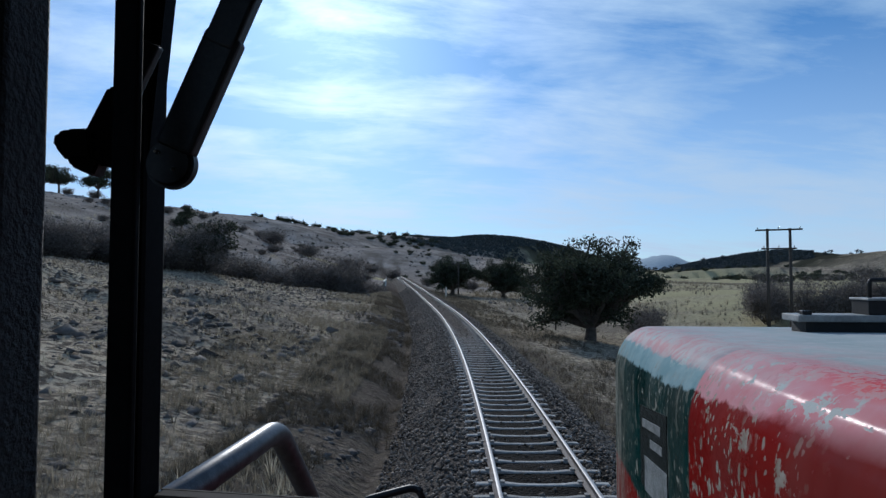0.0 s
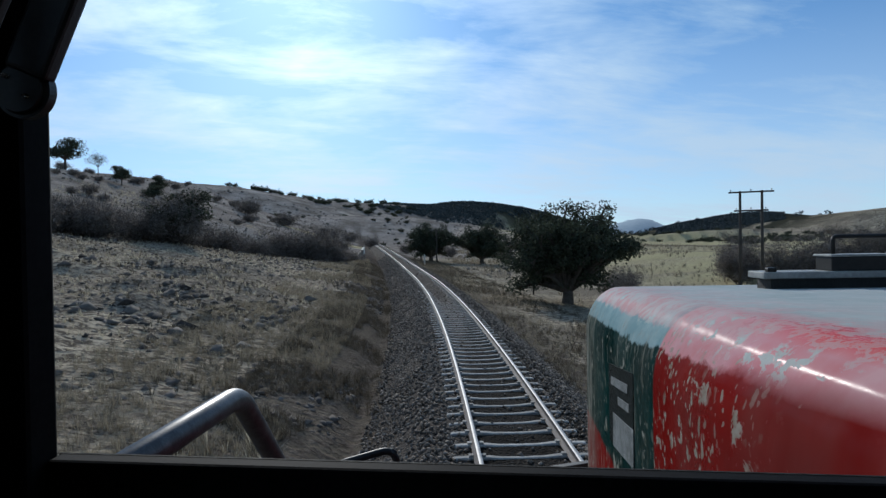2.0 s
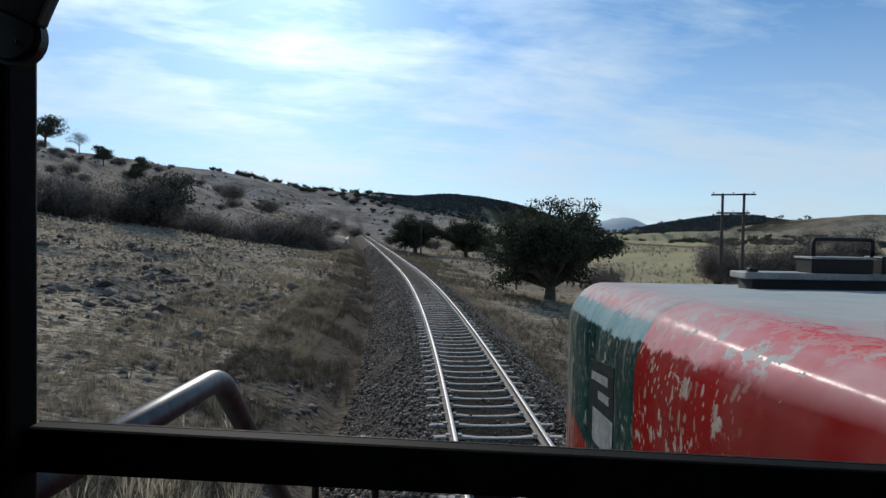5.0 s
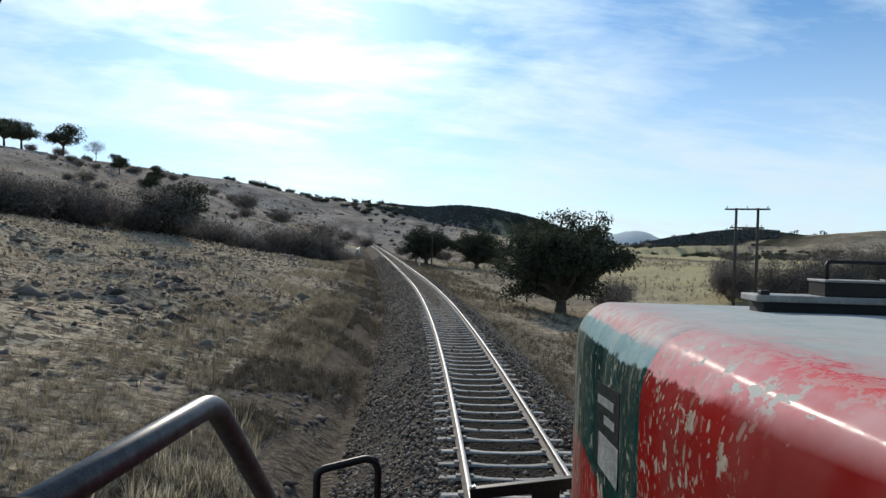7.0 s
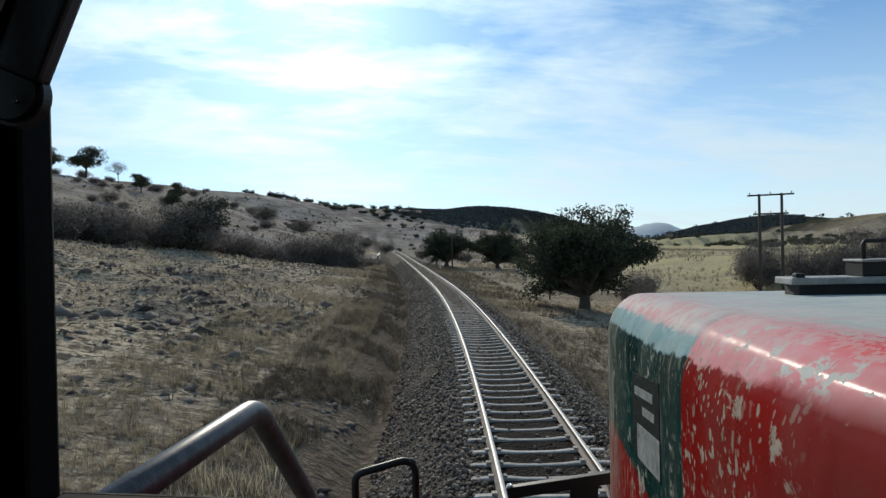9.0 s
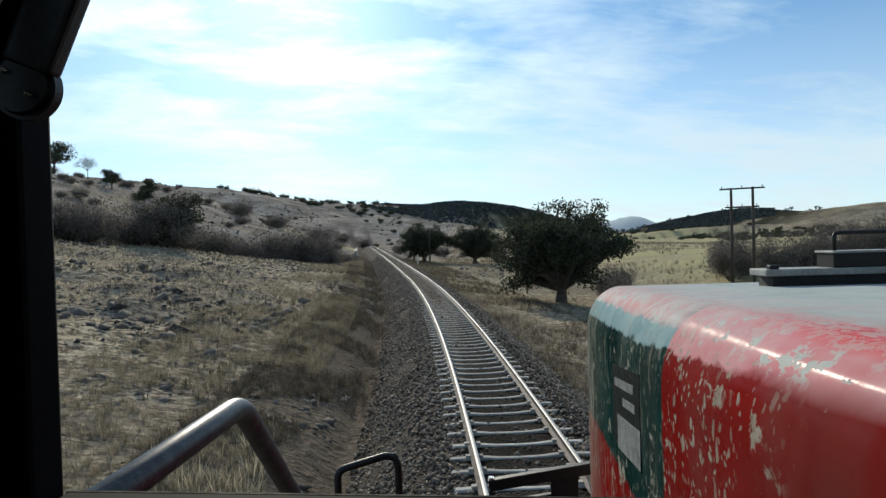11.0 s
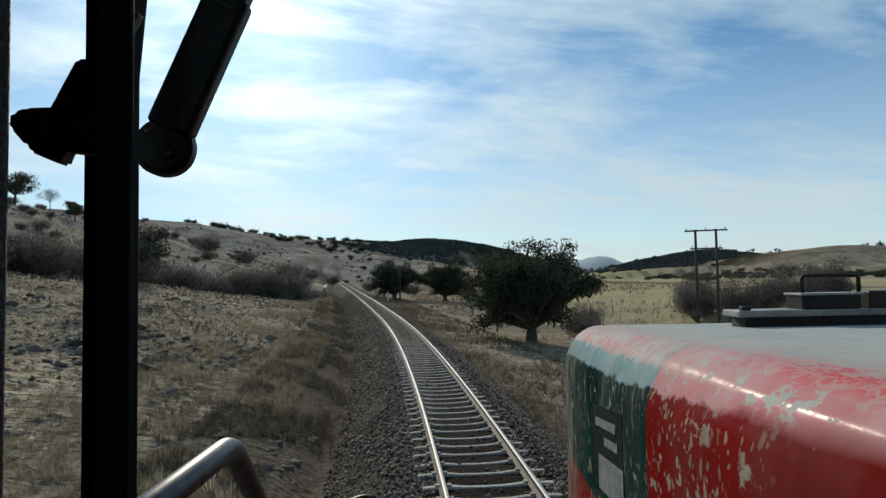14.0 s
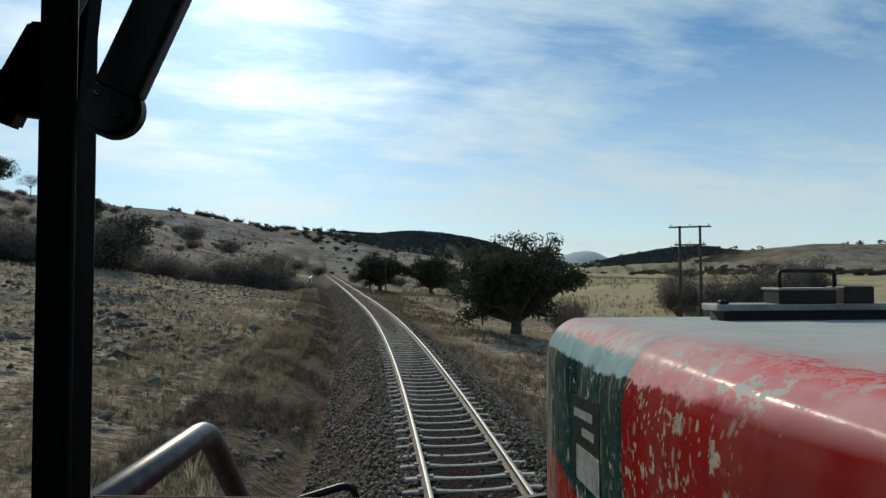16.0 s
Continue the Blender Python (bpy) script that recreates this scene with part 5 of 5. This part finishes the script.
bush = make_tree("bush", "dark grey-brown leafless bush", "bush", "brush on the banks", 23, 3.4, 2.4, 9, 6, 0.06, 3000, 0.8, 0.11, M_LEAF_GREY, 2200, 3, True)
rng = np.random.default_rng(77)
spots = []
for k in range(26):
    a, b = -1 + 62 * k / 25 + rng.normal(0, 0.8), rng.uniform(1.0, 12.0)
    spots.append((-14 - 0.526 * a - 0.85 * b, 92 - 0.85 * a + 0.526 * b, rng.uniform(0.7, 1.35)))
spots += [(-26, 128, 1.0), (-31, 136, 1.2), (-44, 150, 1.1), (-52, 146, 1.2), (-28, 184, 1.0), (-36, 190, 1.3), (-14, 150, 0.8), (-9, 170, 0.9), (-4, 145, 0.8), (6, 150, 1.0), (14, 165, 1.1), (22, 190, 1.2), (16, 118, 0.6), (33, 150, 0.9), (12.2, 52.5, 0.55), (14.5, 60, 0.7)]
for i, (x, y, s) in enumerate(spots):
    plant(bush, x, y, s * rng.uniform(0.8, 1.05), rng.uniform(0, 360), i == 0)

# trees on the slope and the crest
oak = make_tree("hill_oak", "round dark green evergreen oak on the slope", "tree", "oaks on the hillside", 31, 6.0, 2.9, 9, 7, 0.22, 5200, 1.15, 0.19, M_LEAF)
for i, (x, y, s) in enumerate([(-78, 117, 1.0), (-30.8, 64.2, 0.95), (-84, 114, 0.9), (-64, 112, 0.5), (-60, 118, 0.55), (-70, 122, 0.45), (-92, 120, 1.0), (-52, 100, 0.5), (58, 130, 0.5), (75, 160, 0.6)]):
    plant(oak, x, y, s, rng.uniform(0, 360), i == 0)
small_oak = make_tree("hill_tree", "small dark oak tree on the ridge", "tree", "trees along the ridge", 37, 2.7, 2.5, 9, 4, 0.14, 1000, 0.85, 0.25, M_LEAF, 0, 2, True)
first = True
for k in range(120):
    a, dist = radians(-22 + 18 * rng.uniform(0, 1)), rng.uniform(395, 520)
    plant(small_oak, -1.2 + math.sin(a) * dist, math.cos(a) * dist, rng.uniform(0.5, 1.25), rng.uniform(0, 360), first)
    first = False
for k in range(130):
    a, dist = radians(26 + 14 * rng.uniform(0, 1)), rng.uniform(330, 520)
    plant(small_oak, math.sin(a) * dist, math.cos(a) * dist, rng.uniform(0.5, 1.1), rng.uniform(0, 360))
for k in range(90):
    a, dist = radians(11 + 17 * rng.uniform(0, 1)), rng.uniform(260, 620)
    plant(small_oak, math.sin(a) * dist, math.cos(a) * dist, rng.uniform(0.5, 1.0), rng.uniform(0, 360))
for k in range(46):
    a, dist = radians(-20 + 21 * rng.uniform(0, 1)), rng.uniform(200, 340)
    plant(small_oak, math.sin(a) * dist, math.cos(a) * dist, rng.uniform(0.25, 0.6), rng.uniform(0, 360))
for k in range(34):
    a, dist = radians(-36 + 22 * rng.uniform(0, 1)), rng.uniform(95, 190)
    plant(bush, math.sin(a) * dist, math.cos(a) * dist, rng.uniform(0.2, 0.6), rng.uniform(0, 360))

bare = make_tree("bare_tree", "thin leafless grey tree on the slope", "tree", "bare trees", 41, 5.2, 2.2, 6, 7, 0.09, 0, 1, 0.1, M_LEAF_GREY, 900)
plant(bare, -78.5, 128.6, 0.9, 30, True)
for x, y, s, r in ((41, 96, 0.8, 80), (52, 88, 0.9, 10), (60, 100, 0.9, 200), (-40.5, 76.0, 0.8, 60)):
    plant(bare, x, y, s, r)


# ---- woods, stones and grasses too many to count ----
def clump_shapes(rng, n=5):
    t = (1 + 5 ** 0.5) / 2
    base = np.array([[-1, t, 0], [1, t, 0], [-1, -t, 0], [1, -t, 0], [0, -1, t], [0, 1, t], [0, -1, -t], [0, 1, -t], [t, 0, -1], [t, 0, 1], [-t, 0, -1], [-t, 0, 1]], float) / 1.9
    f = np.array([[0, 11, 5], [0, 5, 1], [0, 1, 7], [0, 7, 10], [0, 10, 11], [1, 5, 9], [5, 11, 4], [11, 10, 2], [10, 7, 6], [7, 1, 8], [3, 9, 4], [3, 4, 2], [3, 2, 6], [3, 6, 8], [3, 8, 9], [4, 9, 5], [2, 4, 11], [6, 2, 10], [8, 6, 7], [9, 8, 1]])
    return [(base * rng.uniform(0.55, 1.25, (12, 1)) + rng.normal(0, 0.12, base.shape), f) for _ in range(n)]


def on_land(x, y, dz=0.0):
    return np.stack([x, y, land(x, y) + dz], 1)


def build_woods():
    rng = np.random.default_rng(5)
    n = 26000
    x, y = rng.uniform(-340, 92, n), rng.uniform(440, 660, n)
    keep = rough_noise(x, y, 60, 61, 3) > 0.25 - 1.3 * step(-75, -20, x)
    keep &= np.degrees(np.arctan2(x, y)) < 8.2
    x, y = x[keep], y[keep]
    x2, y2 = rng.uniform(190, 470, 15000), rng.uniform(590, 800, 15000)
    k2 = (rough_noise(x2, y2, 50, 71, 3) > -0.7) & (np.abs(np.degrees(np.arctan2(x2, y2)) - 22.8) < 5.0)
    x, y = np.concatenate([x, x2[k2]]), np.concatenate([y, y2[k2]])
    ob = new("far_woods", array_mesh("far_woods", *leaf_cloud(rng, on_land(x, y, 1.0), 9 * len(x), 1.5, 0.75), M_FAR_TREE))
    tagged(ob, "dark oak woods covering the far plateau", "woods", kind="stuff")
    n = 700
    a, r = rng.uniform(radians(8), radians(40), n), rng.uniform(650, 2500, n)
    x, y = np.sin(a) * r, np.cos(a) * r
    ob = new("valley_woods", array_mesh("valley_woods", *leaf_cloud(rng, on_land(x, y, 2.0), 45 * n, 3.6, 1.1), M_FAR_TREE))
    tagged(ob, "scattered dark trees across the distant valley", "woods", kind="stuff")


build_woods()


def build_stones():
    rng = np.random.default_rng(8)
    shapes = stone_shapes(rng, 8)
    n = 46000
    s = 4.0 + 106.0 * rng.uniform(0, 1, n) ** 2.2
    d = rng.uniform(-3.0, 2.95, n)
    z = np.interp(np.abs(d), [0, 1.35, 1.6, 2.75, 3.1], [-0.214, -0.214, -0.225, -1.08, -1.12])
    between = np.abs(np.abs(d) - 0.7525) < 0.09
    between |= (np.abs(d) < 0.7) & (rng.uniform(0, 1, n) < 0.95)
    s, d, z = s[~between], d[~between], z[~between]
    size = rng.uniform(0.02, 0.056, len(s)) * (1 + 0.005 * s)
    x, y = at_line(s, d)
    ob = scatter("ballast_stones", shapes, np.stack([x, y, line_z(s) + z + size * 0.3], 1), size, M_STONE, rng)
    tagged(ob, "loose grey crushed stones on the track bed", "stones", kind="stuff")
    flat = stone_shapes(rng, 8, 0.5)
    n = 7500
    s, d = 5 + 75 * rng.uniform(0, 1, n) ** 1.2, -7.2 - 40 * rng.uniform(0, 1, n) ** 1.3
    x, y = at_line(s, d)
    size = (0.03 + 0.30 * rng.uniform(0, 1, n) ** 4) * (1 + 0.5 * step(14, 22, s) * (1 - step(38, 50, s))) + 0.0012 * s
    keep = rough_noise(x, y, 6, 81, 3) > 0.0
    ob = scatter("field_rocks", flat, on_land(x, y)[keep], size[keep], M_ROCK, rng, 0.5)
    tagged(ob, "weathered dark rocks strewn over the dry field", "rocks", kind="stuff")
    n = 14000
    s, d = 4 + 76 * rng.uniform(0, 1, n) ** 1.2, -3.6 - 36 * rng.uniform(0, 1, n) ** 1.4
    x, y = at_line(s, d)
    keep = rough_noise(x, y, 4, 85, 3) > -0.1
    ob = scatter("soil_clods", flat, on_land(x, y, -0.02)[keep], (0.04 + 0.18 * rng.uniform(0, 1, n) ** 3 + 0.0012 * s)[keep], M_TWIG, rng, 0.5)
    tagged(ob, "dark clods of earth over the field", "soil", kind="stuff")
    n = 2600
    x, y = rng.uniform(-110, -30, n), rng.uniform(60, 180, n)
    size = 0.08 + 0.3 * rng.uniform(0, 1, n) ** 5
    ob = scatter("hill_rocks", shapes, on_land(x, y), size, M_ROCK, rng)
    tagged(ob, "pale rocks scattered over the hillside", "rocks", kind="stuff")


build_stones()


def build_scrub():
    rng = np.random.default_rng(19)
    n = 4600
    x, y = rng.uniform(-150, 60, n), rng.uniform(70, 420, n)
    s, d = from_line(x, y)
    behind = (x + 14) * -0.85 + (y - 92) * 0.526 > 8
    keep = (rough_noise(x, y, 28, 101, 4) > 0.2) & (np.abs(d) > 9) & (behind | (d > 0))
    x, y = x[keep], y[keep]
    ob = scatter("hill_scrub", clump_shapes(rng), on_land(x, y, 0.05), (0.12 + 0.5 * rng.uniform(0, 1, len(x)) ** 2.5) * (0.7 + 0.002 * y), M_TWIG, rng, 0.5)
    tagged(ob, "low dark scrub dotted over the hillside", "scrub", kind="stuff")


build_scrub()


def build_grass():
    rng = np.random.default_rng(12)
    tall = tuft_shapes(rng, 6, 11, 0.55)
    fine = tuft_shapes(rng, 6, 16, 0.8, 0.4)
    thin = tuft_shapes(rng, 8, 15, 0.75, 0.45)

    def lay(name, label, s, d, lo, hi, mat, grow=0.006, shapes=tall):
        x, y = at_line(s, d)
        size = rng.uniform(lo, hi, len(x)) * (1 + grow * s)
        ob = scatter(name, shapes, on_land(x, y, -0.02), size, mat, rng, 0.18)
        tagged(ob, label, "grass", kind="stuff")

    def clumped(s, d, scale, seed, least):
        x, y = at_line(s, d)
        return rough_noise(x, y, scale, seed, 3) > least

    # ditch bank on one side, falling bank on the other
    n = 14000
    s = 4 + 96 * rng.uniform(0, 1, n) ** 1.5
    d = -4.5 - 5.5 * rng.uniform(0, 1, n) ** 1.3
    keep = clumped(s, d, 5, 91, -0.35)
    lay("ditch_grass", "dry grey straw grass on the ditch bank", s[keep], d[keep], 0.10, 0.34, M_DRYGRASS, 0.006, thin)
    n = 13000
    s = 4 + 84 * rng.uniform(0, 1, n) ** 1.4
    d = -3.0 - 3.2 * rng.uniform(0, 1, n) ** 0.8
    keep = clumped(s, d, 2.6, 92, -0.15)
    lay("ditch_weeds", "dark withered weeds standing in the ditch", s[keep], d[keep], 0.08, 0.36, M_DARKGRASS, 0.004, thin)
    n = 260
    s, d = 8.0 + rng.normal(0, 1.6, n), -4.7 + rng.normal(0, 0.5, n)
    lay("tall_grass", "tall pale feathery grass on the ditch bank", s, d, 0.2, 0.6, M_PALEGRASS, 0.0, fine)
    n = 16000
    s = 5 + 110 * rng.uniform(0, 1, n) ** 1.4
    d = -7 - 45 * rng.uniform(0, 1, n) ** 1.2
    keep = clumped(s, d, 7, 95, -0.2)
    lay("field_tufts", "short tufts of dry straw grass over the field", s[keep], d[keep], 0.07, 0.20, M_PALEGRASS, 0.012)
    n = 11000
    s = 5 + 100 * rng.uniform(0, 1, n) ** 1.7
    d = -6.5 - 40 * rng.uniform(0, 1, n) ** 1.4
    keep = clumped(s, d, 5, 96, -0.05)
    lay("field_weeds", "low brown weeds over the field", s[keep], d[keep], 0.07, 0.24, M_DARKGRASS, 0.01)
    n = 7000
    s = 4 + 110 * rng.uniform(0, 1, n) ** 1.3
    d = 2.3 + 6.5 * rng.uniform(0, 1, n)
    keep = clumped(s, d, 4, 97, -0.35)
    lay("bank_weeds", "brown weeds over the falling railway bank", s[keep], d[keep], 0.12, 0.36, M_DARKGRASS, 0.006, thin)
    n = 5000
    s = 5 + 110 * rng.uniform(0, 1, n) ** 1.2
    d = 2.5 + 12 * rng.uniform(0, 1, n) ** 1.2
    keep = clumped(s, d, 5, 98, -0.2)
    lay("bank_grass", "dry straw grass on the railway bank", s[keep], d[keep], 0.12, 0.32, M_DRYGRASS, 0.006, thin)
    n = 5200
    s = 15 + 190 * rng.uniform(0, 1, n)
    d = 12 + 60 * rng.uniform(0, 1, n)
    keep = clumped(s, d, 9, 99, 0.0)
    lay("valley_grass", "tufts of dry grass across the valley field", s[keep], d[keep], 0.2, 0.5, M_DRYGRASS, 0.008)
    n = 9000
    x, y = rng.uniform(-46, -27, n), rng.uniform(148, 172, n)
    s, d = from_line(x, y)
    lay("meadow_grass", "short pale meadow grass", s[d < -4], d[d < -4], 0.10, 0.22, M_MEADOW, 0.0)


build_grass()
